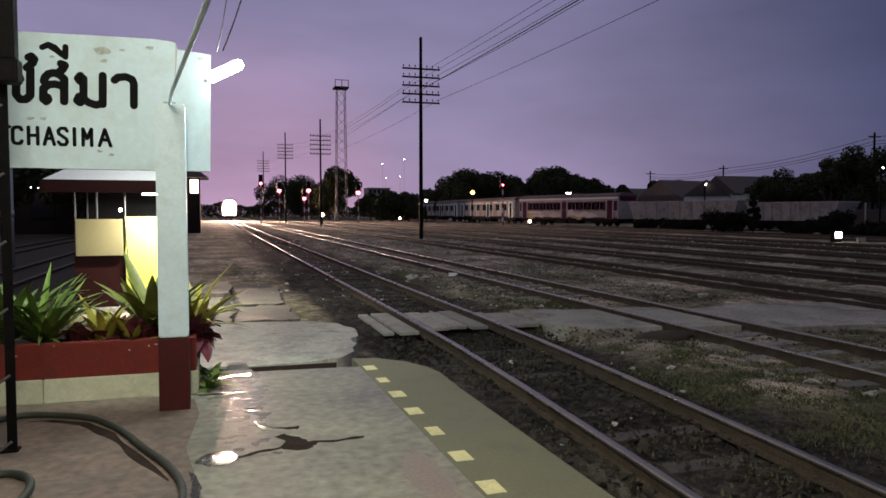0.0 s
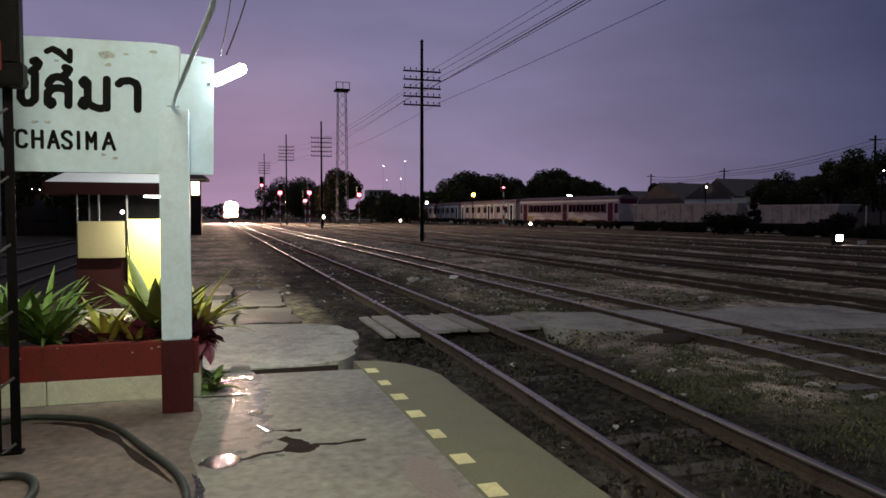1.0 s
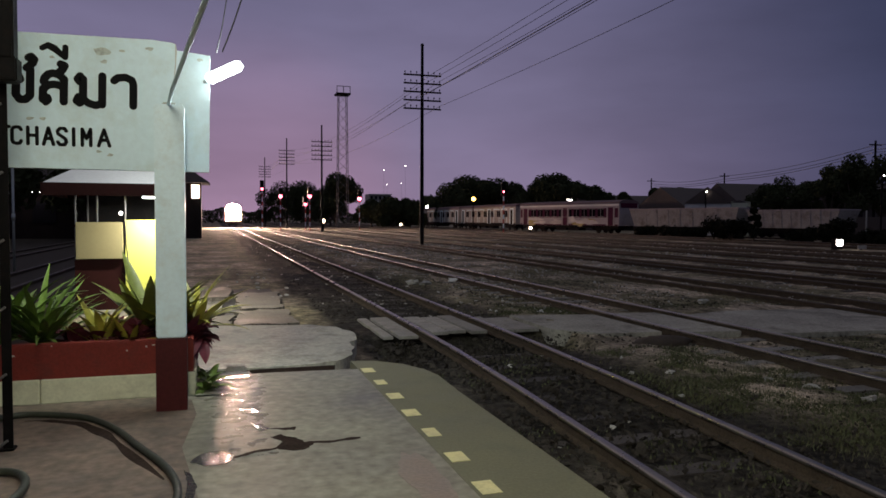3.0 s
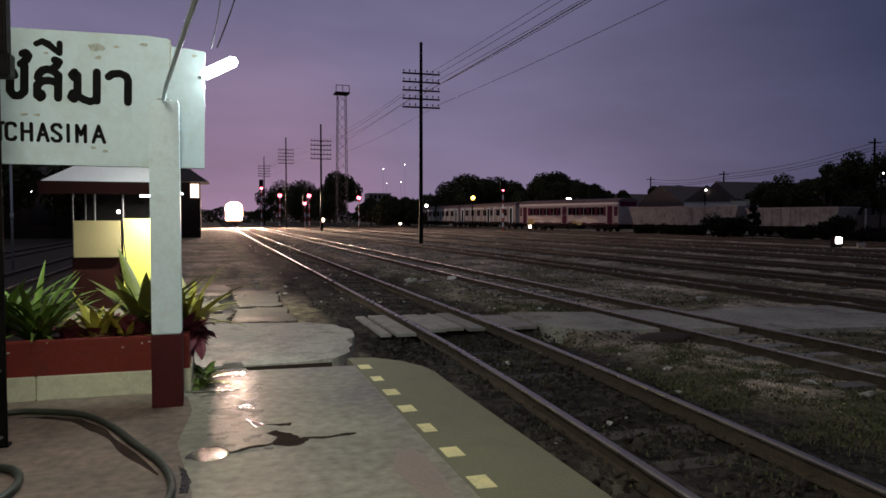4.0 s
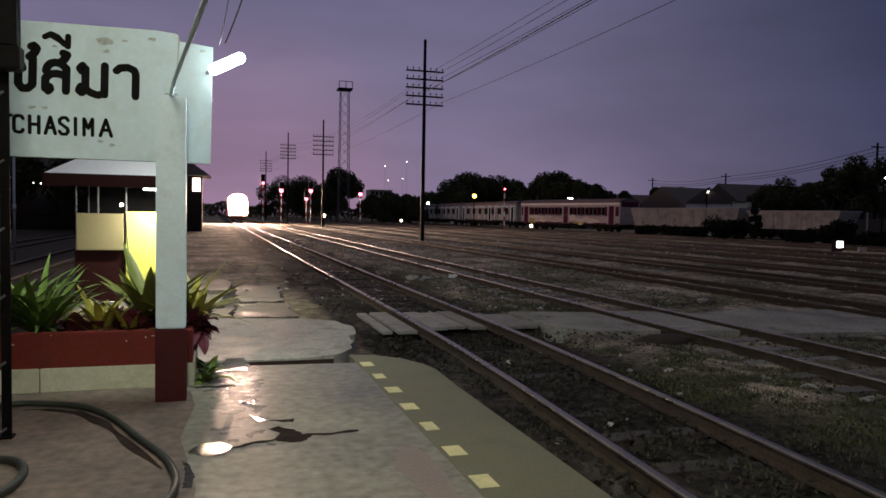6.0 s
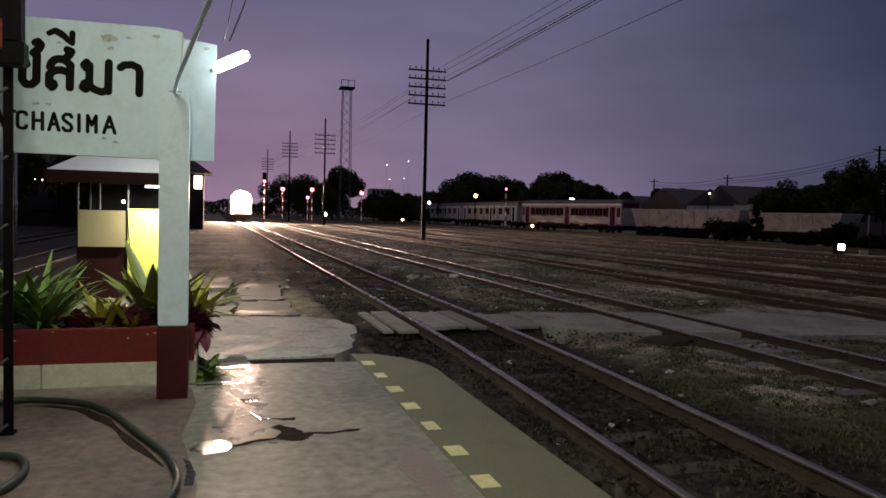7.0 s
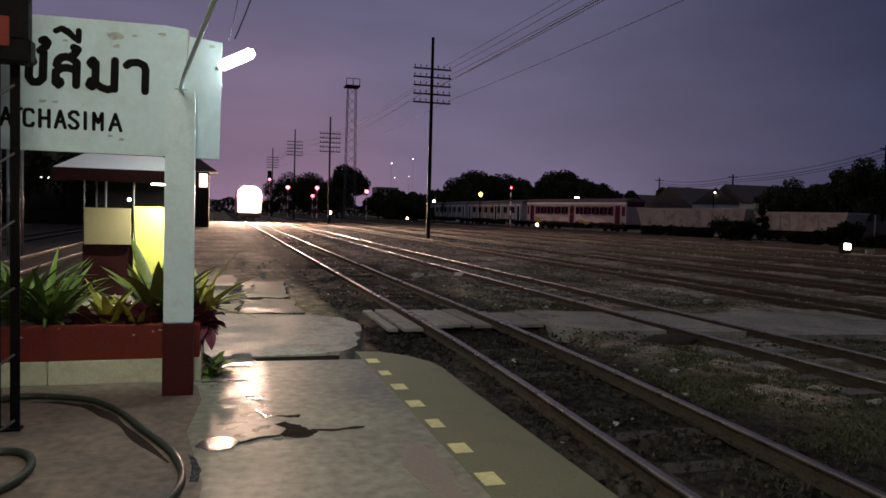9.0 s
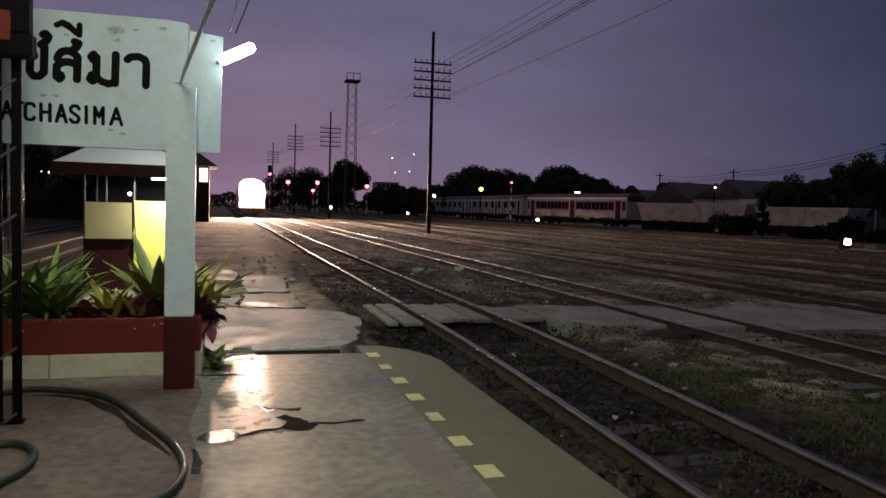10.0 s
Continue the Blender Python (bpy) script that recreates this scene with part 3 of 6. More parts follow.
def build_floor_marks():
    def ragged(pts, seed, amount=0.012, steps=6):
        """An outline broken up into a natural ragged edge."""
        out = []
        for (x0, y0), (x1, y1) in zip(pts, pts[1:] + pts[:1]):
            for k in range(steps):
                x, y = x0 + (x1 - x0) * k / steps, y0 + (y1 - y0) * k / steps
                out.append((x + amount * noise.noise((x * 26, y * 26, seed)), y + 1.8 * amount * noise.noise((x * 26, y * 26, seed + 7))))
        return out

    blob("puddle", ragged([(-0.115, 3.93), (-0.058, 4.06), (0.043, 4.085), (0.10, 4.02), (0.12, 3.955), (0.07, 3.87), (-0.013, 3.84), (-0.07, 3.89)], 5), 0.0, WATER, "small shiny puddle on platform concrete", "puddle")
    blob("puddle", ragged([(-0.134, 3.82), (-0.10, 3.74), (-0.07, 3.56), (-0.08, 3.41), (-0.118, 3.42), (-0.113, 3.6)], 6, 0.009), 0.0, WATER, "narrow water trail beside the hose", "puddle")
    blob("puddle", ragged([(-0.05, 5.85), (-0.05, 6.04), (0.1, 6.02), (0.27, 6.06), (0.26, 5.9), (0.1, 5.93)], 7, 0.03), 0.0, WATER, "shallow water film near the platform end", "puddle")
    blob("puddle", uneven(0.02, 5.40, 0.13, 0.035, 44, 8, 0.75), 0.0, WATER, "thin puddle by the planter", "puddle")
    blob("puddle", ragged([(0.17, 4.95), (0.26, 4.94), (0.28, 4.85), (0.19, 4.86)], 9), 0.0, WATER, "small puddle on platform concrete", "puddle")
    blob("puddle", ragged([(0.215, 4.60), (0.275, 4.51), (0.325, 4.43), (0.27, 4.40)], 19), 0.0, WATER, "small puddle on platform concrete", "puddle")
    blob("water_stain", ragged([(0.318, 4.262), (0.375, 4.298), (0.448, 4.214), (0.485, 4.116), (0.537, 4.106), (0.502, 3.995), (0.439, 3.976), (0.351, 4.004), (0.337, 4.091), (0.38, 4.159)], 10, 0.02), 0.0, DAMP_SHADE, "dark damp stain on the platform", "stain")
    blob("water_stain", ragged([(0.32, 4.44), (0.40, 4.43), (0.476, 4.43), (0.463, 4.37), (0.383, 4.395)], 22, 0.008), 0.0, DAMP_SHADE, "dark damp stain on the platform", "stain")
    g = Geo()
    pts = [(0.10, 3.95), (0.218, 4.01), (0.308, 4.035), (0.405, 4.09), (0.53, 4.10), (0.653, 4.075), (0.722, 4.10), (0.805, 4.11)]
    left, right = [], []
    for k in range(57):
        i, f = min(k // 8, 6), k / 8 - min(k // 8, 6)
        x, y = (pts[i][q] + (pts[i + 1][q] - pts[i][q]) * f for q in (0, 1))
        w = 0.017 + 0.012 * noise.noise((x * 14, 3, 1)) + 0.006 * noise.noise((x * 60, 9, 1))
        y += 0.02 * noise.noise((x * 11, 5, 5))
        left.append((x, y + w))
        right.append((x, y - w))
    g.prism(left + right[::-1], 2, 0.0, 0.0019)
    solo("water_trail", g, DAMP_SHADE, "dark trickle of water across concrete", "stain")
    blob("paint_patch", uneven(0.98, 3.25, 0.10, 0.40, 40, 11, 0.3), 0.0, REDPAINT, "worn red paint patch on the platform", "paint patch", 0.0015)
    # darker left floor: reddish tone with the post's shadow put into the colour
    blob("paint_patch", [(-8.9, -13.9), (-0.25, -13.9), (-0.12, 2.0), (-0.06, 3.4), (-0.16, 4.2), (-0.1, 4.9), (-0.14, 5.3), (-0.4, 5.44), (-8.9, 5.44)], 0.0, REDFLOOR_SHADE, "worn reddish floor beside the planter, post shadow in its colour", "paint patch", 0.0012)
    # ribbon beside the hose: wet mark with the hose's shadow painted in
    run, edge = [(-1.1, 5.02), (-0.97, 5.0), (-0.76, 4.87), (-0.58, 4.58), (-0.41, 4.15), (-0.30, 3.9), (-0.22, 3.7)], []
    for k in range(49):
        i = min(k // 8, 5)
        x, y = (run[i][q] + (run[i + 1][q] - run[i][q]) * (k / 8 - i) for q in (0, 1))
        edge.append((x, y, (0.03 + 0.03 * noise.noise((x * 7, 2, 4))) * math.sin(math.pi * (k + 2) / 52)))
    blob("water_stain", [(x - w, y - w) for x, y, w in edge] + [(x + 0.6 * w, y + 0.6 * w) for x, y, w in edge[::-1]], 0.0, DAMP_SHADE, "dark wet mark and hose shadow along the hose", "stain", 0.0021)


def build_hose():
    pts = [(-1.35, 4.95), (-1.16, 5.1), (-0.97, 5.06), (-0.74, 4.92), (-0.55, 4.63), (-0.37, 4.19), (-0.25, 3.91), (-0.177, 3.67), (-0.147, 3.43), (-0.172, 3.22), (-0.25, 3.08), (-0.5, 2.9)]
    fine = []
    for i in range(len(pts) - 1):
        p0, p1, p2, p3 = [Vector((*pts[min(max(i + d, 0), len(pts) - 1)], 0)) for d in (-1, 0, 1, 2)]
        for s in range(5):
            t = s / 5
            q = 0.5 * ((2 * p1) + (p2 - p0) * t + (2 * p0 - 5 * p1 + 4 * p2 - p3) * t * t + (3 * p1 - p0 - 3 * p2 + p3) * t ** 3)
            fine.append((q.x, q.y, 0.033))
    solo("water_hose", Geo().tube([(p[0], p[1], 0.021) for p in fine], 0.0185, 12), RUBBER, "thick grey-green water hose on the platform floor", "hose", smooth=True)
    loop = [(-0.98 + 0.165 * math.cos(a), 3.67 + 0.30 * math.sin(a), 0.024) for a in [i * 0.25 for i in range(-9, 9)]]
    solo("water_hose", Geo().tube(loop, 0.019, 12), RUBBER, "coiled end of a grey-green hose on the floor", "hose", smooth=True)


# ---- station name board ----
def build_name_board():
    s = thing("station_name_board", "white concrete station name board with black lettering", "sign", loc=(0, 0, 0))
    outline = [(-2.05, 1.565), (-0.013, 1.558), (0.0, 2.33), (-0.10, 2.342), (-0.208, 2.352), (-0.216, 2.392), (-0.24, 2.401), (-0.36, 2.411), (-1.15, 2.404), (-2.05, 2.40)]
    board = part("board", Geo().prism(outline, 1, 5.20, 5.27), WHITE, s)
    for x in (-0.345, -1.95):
        post = part("post", Geo().box((x, 5.03, 0.475), (x + 0.182, 5.196, 1.975), 0.008), POSTWHITE, s)
        part("post_base", Geo().box((x - 0.004, 5.026, -0.01), (x + 0.186, 5.20, 0.474), 0.008), POSTRED, post, "dark maroon painted base")
        part("post_cap", Geo().box((x + 0.05, 5.06, 1.974), (x + 0.13, 5.14, 1.99), 0.004), GREYSTAIN, post, "rough grey post top")
    # hand-painted capitals: strokes in a box one wide and one high
    bow = [(1, 0.84), (0.86, 0.97), (0.5, 1), (0.14, 0.95), (0, 0.8), (0, 0.2), (0.14, 0.05), (0.5, 0), (0.86, 0.03), (1, 0.16)]
    snake = [(1, 0.84), (0.8, 1), (0.3, 1), (0, 0.84), (0.06, 0.66), (0.9, 0.36), (1, 0.17), (0.78, 0), (0.25, 0), (0, 0.16)]
    peak = [[(0, 0), (0.5, 1), (1, 0)], [(0.2, 0.36), (0.8, 0.36)]]
    capitals = {"R": [[(0, 0), (0, 1), (0.8, 1), (1, 0.8), (0.8, 0.52), (0, 0.5)], [(0.5, 0.5), (1, 0)]], "A": peak, "T": [[(0, 1), (1, 1)], [(0.5, 1), (0.5, 0)]],
                "C": [bow], "H": [[(0, 0), (0, 1)], [(1, 0), (1, 1)], [(0, 0.52), (1, 0.52)]], "S": [snake], "I": [[(0, 0), (0, 1)]], "M": [[(0, 0), (0, 1), (0.5, 0.42), (1, 1), (1, 0)]]}
    for char, x0, x1 in [("R", -1.392, -1.342), ("A", -1.312, -1.256), ("T", -1.234, -1.198), ("C", -1.182, -1.132), ("H", -1.094, -1.043), ("A", -1.006, -0.95), ("S", -0.926, -0.876), ("I", -0.834, -0.834), ("M", -0.784, -0.735), ("A", -0.689, -0.624)]:
        g = Geo()
        for k, stroke in enumerate(capitals[char]):
            brush(g, [(x0 + (x1 - x0) * a, 1.711 + 0.103 * b) for a, b in stroke], 0.0105, 5.1965 - 0.0004 * k)
        part("latin_letter", g, BLACK, board, "black painted capital letter")
    # brush-painted Thai letters: strokes in board units, a hundredth of a metre
    script = {'cho_chang': [[(-113.2, 211.0), (-114.1, 213.4), (-115.4, 211.3), (-115.7, 201.5), (-113.5, 198.5), (-110.4, 198.6), (-107.8, 201.2), (-107.4, 217.3)], [(-107.4, 217.3), (-109.3, 218.2), (-106.1, 221.2), (-105.1, 223.7), (-106.6, 225.4), (-108.2, 224.6)]],
              'so_suea': [[(-97.7, 198.1), (-99.1, 197.0), (-100.6, 198.7), (-99.6, 201.2), (-97.7, 201.0), (-97.1, 199.2), (-97.7, 198.1)], [(-100.6, 199.1), (-100.4, 205.8), (-97.5, 208.4), (-93.7, 208.9), (-89.8, 208.0), (-88.6, 205.6), (-88.8, 198.2)], [(-100.0, 210.3), (-99.3, 212.8), (-97.4, 215.0), (-94.5, 215.9), (-91.3, 215.0), (-88.4, 212.4), (-88.6, 205.6)], [(-91.9, 215.7), (-89.3, 218.3), (-87.9, 220.9), (-90.1, 221.8)]],
              'sara_ii': [[(-100.5, 231.3), (-96.9, 233.3), (-93.4, 231.8), (-90.3, 228.5), (-87.5, 226.2)], [(-96.3, 232.3), (-92.5, 230.1), (-89.4, 227.5)], [(-87.3, 232.5), (-87.5, 226.2)]],
              'mo_ma': [[(-79.0, 215.0), (-80.6, 213.1), (-79.4, 211.4), (-77.4, 213.3), (-77.6, 200.5)], [(-77.6, 201.9), (-80.2, 201.8), (-81.3, 199.2), (-79.7, 197.9), (-77.3, 200.1)], [(-77.6, 200.5), (-74.4, 198.1), (-70.5, 196.8), (-66.5, 198.1)], [(-66.1, 215.7), (-66.5, 197.4)]],
              'sara_aa': [[(-59.2, 213.2), (-57.1, 215.1), (-52.4, 215.7), (-48.7, 214.1), (-47.7, 211.3), (-48.0, 197.4)]]}
    for letter, strokes in script.items():
        g = Geo()
        for k, stroke in enumerate(strokes):
            fine = letter == "sara_ii" or letter == "so_suea" and k == 0
            brush(g, [(x / 100, z / 100) for x, z in stroke], 0.0175 if fine else 0.024, 5.1965 - 0.0004 * k)
        part("thai_letter", g, BLACK, board, "bold black brush-painted letter")
    rnd = random.Random(8)
    for cx, cz, r in [(-0.67, 2.315, 0.045), (-0.65, 2.25, 0.02), (-0.54, 2.325, 0.018), (-0.38, 2.35, 0.022), (-1.08, 1.87, 0.018), (-1.01, 1.87, 0.018), (-0.69, 1.675, 0.018), (-0.62, 1.655, 0.018), (-0.065, 2.30, 0.02), (-0.95, 2.26, 0.015), (-0.22, 1.73, 0.012)]:
        g = Geo().prism(uneven(cx, cz, r, r * 0.5, 12, rnd.randrange(999), 0.45), 1, 5.1985, 5.21)
        part("flaked_spot", g, GREYSTAIN, board, "grey flaked paint spot")
    # conduit up to the roof, lamp at the board's end
    part("board_seam", Geo().prism([(-0.214, 2.392), (-0.208, 2.352), (-0.216, 2.26), (-0.226, 2.14), (-0.231, 2.14), (-0.222, 2.26), (-0.219, 2.392)], 1, 5.1975, 5.21), PIPE, board, "cracked joint in the board")
    part("conduit", Geo().tube([(-0.26, 5.08, 1.97), (-0.22, 4.75, 2.02), (-0.01, 3.2, 2.14), (0.05, 2.6, 2.35)], 0.0125, 10), POSTWHITE, s, "white painted slanting conduit", True)
    lamp = part("lamp_arm", Geo().tube([(-0.04, 5.22, 2.16), (-0.02, 5.14, 2.155), (0.0, 5.11, 2.165)], 0.012, 8), GALV, s)
    part("lamp_tube", Geo().tube([(-0.022, 5.10, 2.153), (0.0, 5.10, 2.164), (0.178, 5.10, 2.258), (0.20, 5.10, 2.269)], [0.02, 0.037, 0.037, 0.02], 14), TUBE, lamp, "glowing white fluorescent lamp", True)
    part("lamp_hood", Geo().tube([(0.0, 5.15, 2.19), (0.18, 5.15, 2.285)], 0.02, 8), GALV, lamp)
    # tube and fitting added out of view for that lamp
    part("fill_tube", Geo().tube([(-0.95, 5.33, 2.30), (-0.35, 5.33, 2.30)], 0.018, 10), TUBE, s, "added unseen tube behind the board, lighting the kiosk")
    part("fill_fitting", Geo().box((-0.98, 5.268, 2.29), (-0.32, 5.315, 2.34), 0.006), GALV, s)
    # thin cables past the board
    for a, b, r in (((0.075, 5.0, 2.32), (0.30, 5.0, 3.05), 0.005), ((0.04, 5.22, 2.36), (0.13, 5.0, 2.85), 0.0035)):
        pts = [Vector(a).lerp(Vector(b), t / 8) + Vector((0, 0, -0.05 * math.sin(math.pi * t / 8))) for t in range(9)]
        solo("hanging_cable", Geo().tube(pts, r, 6), CABLE, "thin black cable running up to the roof", "cable", "cables at the board")


def build_lattice_column():
    c = thing("lattice_column", "black steel lattice roof column on the platform", "column")
    x0, x1, y0 = -1.135, -1.043, 4.40
    for x in (x0, x1):
        leg = part("leg", Geo().box((x - 0.024, y0 - 0.004, 0.0), (x + 0.024, y0 + 0.004, 3.3)), STEEL, c)
        part("leg_flange", Geo().box((x - 0.024, y0 + 0.0045, 0.0), (x - 0.016, y0 + 0.045, 3.3)), STEEL, leg)
    for i in range(9):
        z = 0.04 + i * 0.357
        part("rung", Geo().tube([(x0, y0 - 0.012, z - 0.05), (x1, y0 - 0.012, z + 0.02)], 0.007, 8), DULL, c, "worn steel bar")
    part("foot_plate", Geo().box((x0 - 0.04, y0 - 0.02, 0.0), (x1 + 0.03, y0 + 0.06, 0.015), 0.004), STEEL, c)
    b = thing("call_box", "red and black metal box fixed to the column", "box")
    part("case", Geo().box((-1.30, 4.27, 1.95), (-0.955, 4.375, 2.75), 0.01), STEEL, b)
    part("lip", Geo().box((-1.31, 4.262, 1.945), (-0.94, 4.38, 2.07), 0.008), STEEL, b)
    part("front", Geo().box((-1.27, 4.25, 2.02), (-1.035, 4.268, 2.17), 0.004), MAROON, b, "red enamel front")


def build_roof():
    r = thing("platform_roof", "platform roof on steel columns", "roof", kind="structure")
    part("ceiling", Geo().box((-9, -14, 3.3), (0.9, 4.75, 3.4)), DARKWALL, r)
    solo("wall_station", Geo().box((-9.2, -14, -0.6), (-9.0, 4.75, 3.3)), CREAM, "pale station wall behind the platform", "wall", kind="structure")
    for y in (2.1, -2.7, -7.5):
        f = thing("ceiling_light", "white fluorescent batten light under the roof", "light", "roof lights")
        part("fitting", Geo().box((-0.4, y - 0.62, 3.23), (-0.2, y + 0.62, 3.298), 0.01), GALV, f)
        part("tube", Geo().tube([(-0.3, y - 0.6, 3.2), (-0.3, y + 0.6, 3.2)], 0.018, 10), TUBE, f, "glowing tube")


# ---- planter ----
def build_planter():
    p = thing("planter", "concrete planter painted maroon over a cream band", "planter")
    x0, x1, y0, y1 = -2.4, -0.13, 5.46, 6.35
    for a, b in (((x0, y0), (x1, y0 + 0.09)), ((x0, y1 - 0.09), (x1, y1)), ((x0, y0 + 0.09), (x0 + 0.09, y1 - 0.09)), ((x1 - 0.09, y0 + 0.09), (x1, y1 - 0.09))):
        part("wall", Geo().box((*a, 0.16), (*b, 0.40), 0.006), MAROON, p)
    for a, b in (((-2.4, 5.452), (-1.105, 5.55)), ((-1.10, 5.455), (-0.122, 5.55)), ((-0.215, 5.552), (-0.118, 6.36)), ((-2.4, 6.27), (-0.22, 6.36))):
        part("base_block", Geo().box((*a, 0.0), (*b, 0.165), 0.006), CREAM, p, "cream painted base block")
    rnd = random.Random(2)
    for _ in range(6):
        x = rnd.uniform(-1.3, -0.3)
        part("chip", Geo().prism(uneven(x, 0.388 - rnd.random() ** 2 * 0.12, rnd.uniform(0.004, 0.012), rnd.uniform(0.003, 0.008), 9, rnd.randrange(99), 0.4), 1, y0 - 0.002, y0 + 0.01), PALE, p, "chipped paint")
    part("soil", Geo().box((x0 + 0.088, y0 + 0.088, 0.1), (x1 - 0.088, y1 - 0.088, 0.34)), SOIL, p)


def leaf_mesh(length, width, bend, mat, name="leaf", seg=7):
    g = Geo()
    pts = []
    x = z = 0.0
    a = radians(82)
    for i in range(seg + 1):
        t = i / seg
        w = width * (math.sin(math.pi * min(1, 0.12 + 0.88 * t) ** 0.9) ** 0.8) * 0.5 if t < 1 else 0.001
        pts.append((x, z, max(w, 0.002), a))
        a -= radians(bend) / seg
        x += length / seg * math.cos(a)
        z += length / seg * math.sin(a)
    for x, z, w, a in pts:
        nx, nz = -math.sin(a), math.cos(a)
        g.v += [(x + nx * w * 0.35, -w, z + nz * w * 0.35), (x, 0, z), (x + nx * w * 0.35, w, z + nz * w * 0.35)]
    for i in range(seg):
        k = i * 3
        g.f += [(k, k + 1, k + 4, k + 3), (k + 1, k + 2, k + 5, k + 4)]
    me = bpy.data.meshes.new(name)
    me.from_pydata(g.v, [], g.f)
    me.polygons.foreach_set("use_smooth", [True] * len(me.polygons))
    me.materials.append(mat)
    return me


def plant(name, label, loc, meshes, count, seed, lean=(5, 45), size=(0.75, 1.1), group="planter plants"):
    p = thing(name, label, "plant", group, loc=loc)
    rnd = random.Random(seed)
    for i in range(count):
        ob = part("leaf", rnd.choice(meshes), None, p)
        k = rnd.uniform(*size)
        turn = i * 2.399 + rnd.uniform(-0.3, 0.3)
        ob.matrix_basis = (Matrix.Translation((rnd.uniform(-0.03, 0.03), rnd.uniform(-0.03, 0.03), 0)) @ Matrix.Rotation(turn, 4, "Z")
                           @ Matrix.Rotation(radians(rnd.uniform(*lean)), 4, "Y") @ Matrix.Scale(k, 4))
    return p


def build_plants():
    strap = [leaf_mesh(0.76, 0.07, b, LEAF) for b in (14, 36, 70)]
    broad = [leaf_mesh(0.70, 0.115, b, LEAFO) for b in (8, 25, 50)]
    blades = [leaf_mesh(0.52, 0.085, b, LEAFY) for b in (12, 35)]
    yellow = [leaf_mesh(0.34, 0.065, b, LEAFY) for b in (20, 45)]
    yellong = [leaf_mesh(0.55, 0.06, b, LEAFY) for b in (30, 55)]
    dark = [leaf_mesh(0.20, 0.10, b, LEAFD) for b in (30, 80)]
    plant("foliage_plant", "bushy bright green strap-leaved plant in the planter", (-1.16, 5.80, 0.33), strap, 64, 1, (0, 44), (0.45, 0.92))
    plant("foliage_plant", "bushy bright green strap-leaved plant in the planter", (-1.42, 5.90, 0.33), strap, 38, 2, (0, 40), (0.6, 1.0))
    plant("foliage_plant", "upright broad green leaves beside the white post", (-0.45, 5.92, 0.36), broad, 32, 3, (0, 55), (0.6, 1.05))
    plant("foliage_plant", "yellow-green arching leaves beside the white post", (-0.19, 6.02, 0.34), yellong, 26, 4, (5, 55), (0.8, 1.25))
    plant("foliage_plant", "broad yellow-green blades at the planter's end", (-0.16, 5.9, 0.34), blades, 15, 9, (5, 50), (0.7, 1.15))
    plant("foliage_plant", "small yellow-green plant in the planter", (-0.76, 5.70, 0.33), yellow, 12, 5, (0, 40), (0.8, 1.3))
    plant("foliage_plant", "small yellow-green plant in the planter", (-0.58, 5.70, 0.33), yellow, 14, 6, (10, 60), (0.7, 1.1))
    for i, (x, y) in enumerate([(-0.92, 5.76), (-0.78, 5.74), (-0.6, 5.74), (-0.45, 5.75), (-0.32, 5.74), (-0.24, 5.85), (-0.26, 6.08), (-0.85, 5.95), (-0.5, 5.95), (-0.68, 5.86), (-0.15, 5.75), (-0.16, 5.92), (-0.17, 6.08), (-0.2, 6.2)]):
        plant("foliage_plant", "low dark red foliage plant in the planter", (x, y, 0.33), dark, 52, 20 + i, (0, 80), (0.6, 1.25))
    weed = [leaf_mesh(0.22, 0.05, b, LEAF) for b in (60, 110)]
    for i, (x, y, z) in enumerate([(-0.04, 5.75, 0.0), (-0.06, 5.95, 0.0), (-0.05, 5.6, 0.0)]):
        plant("weed", "green weed growing at the planter's corner", (x, y, z), weed, 12, 40 + i, (5, 75), (0.6, 1.2), "weeds")


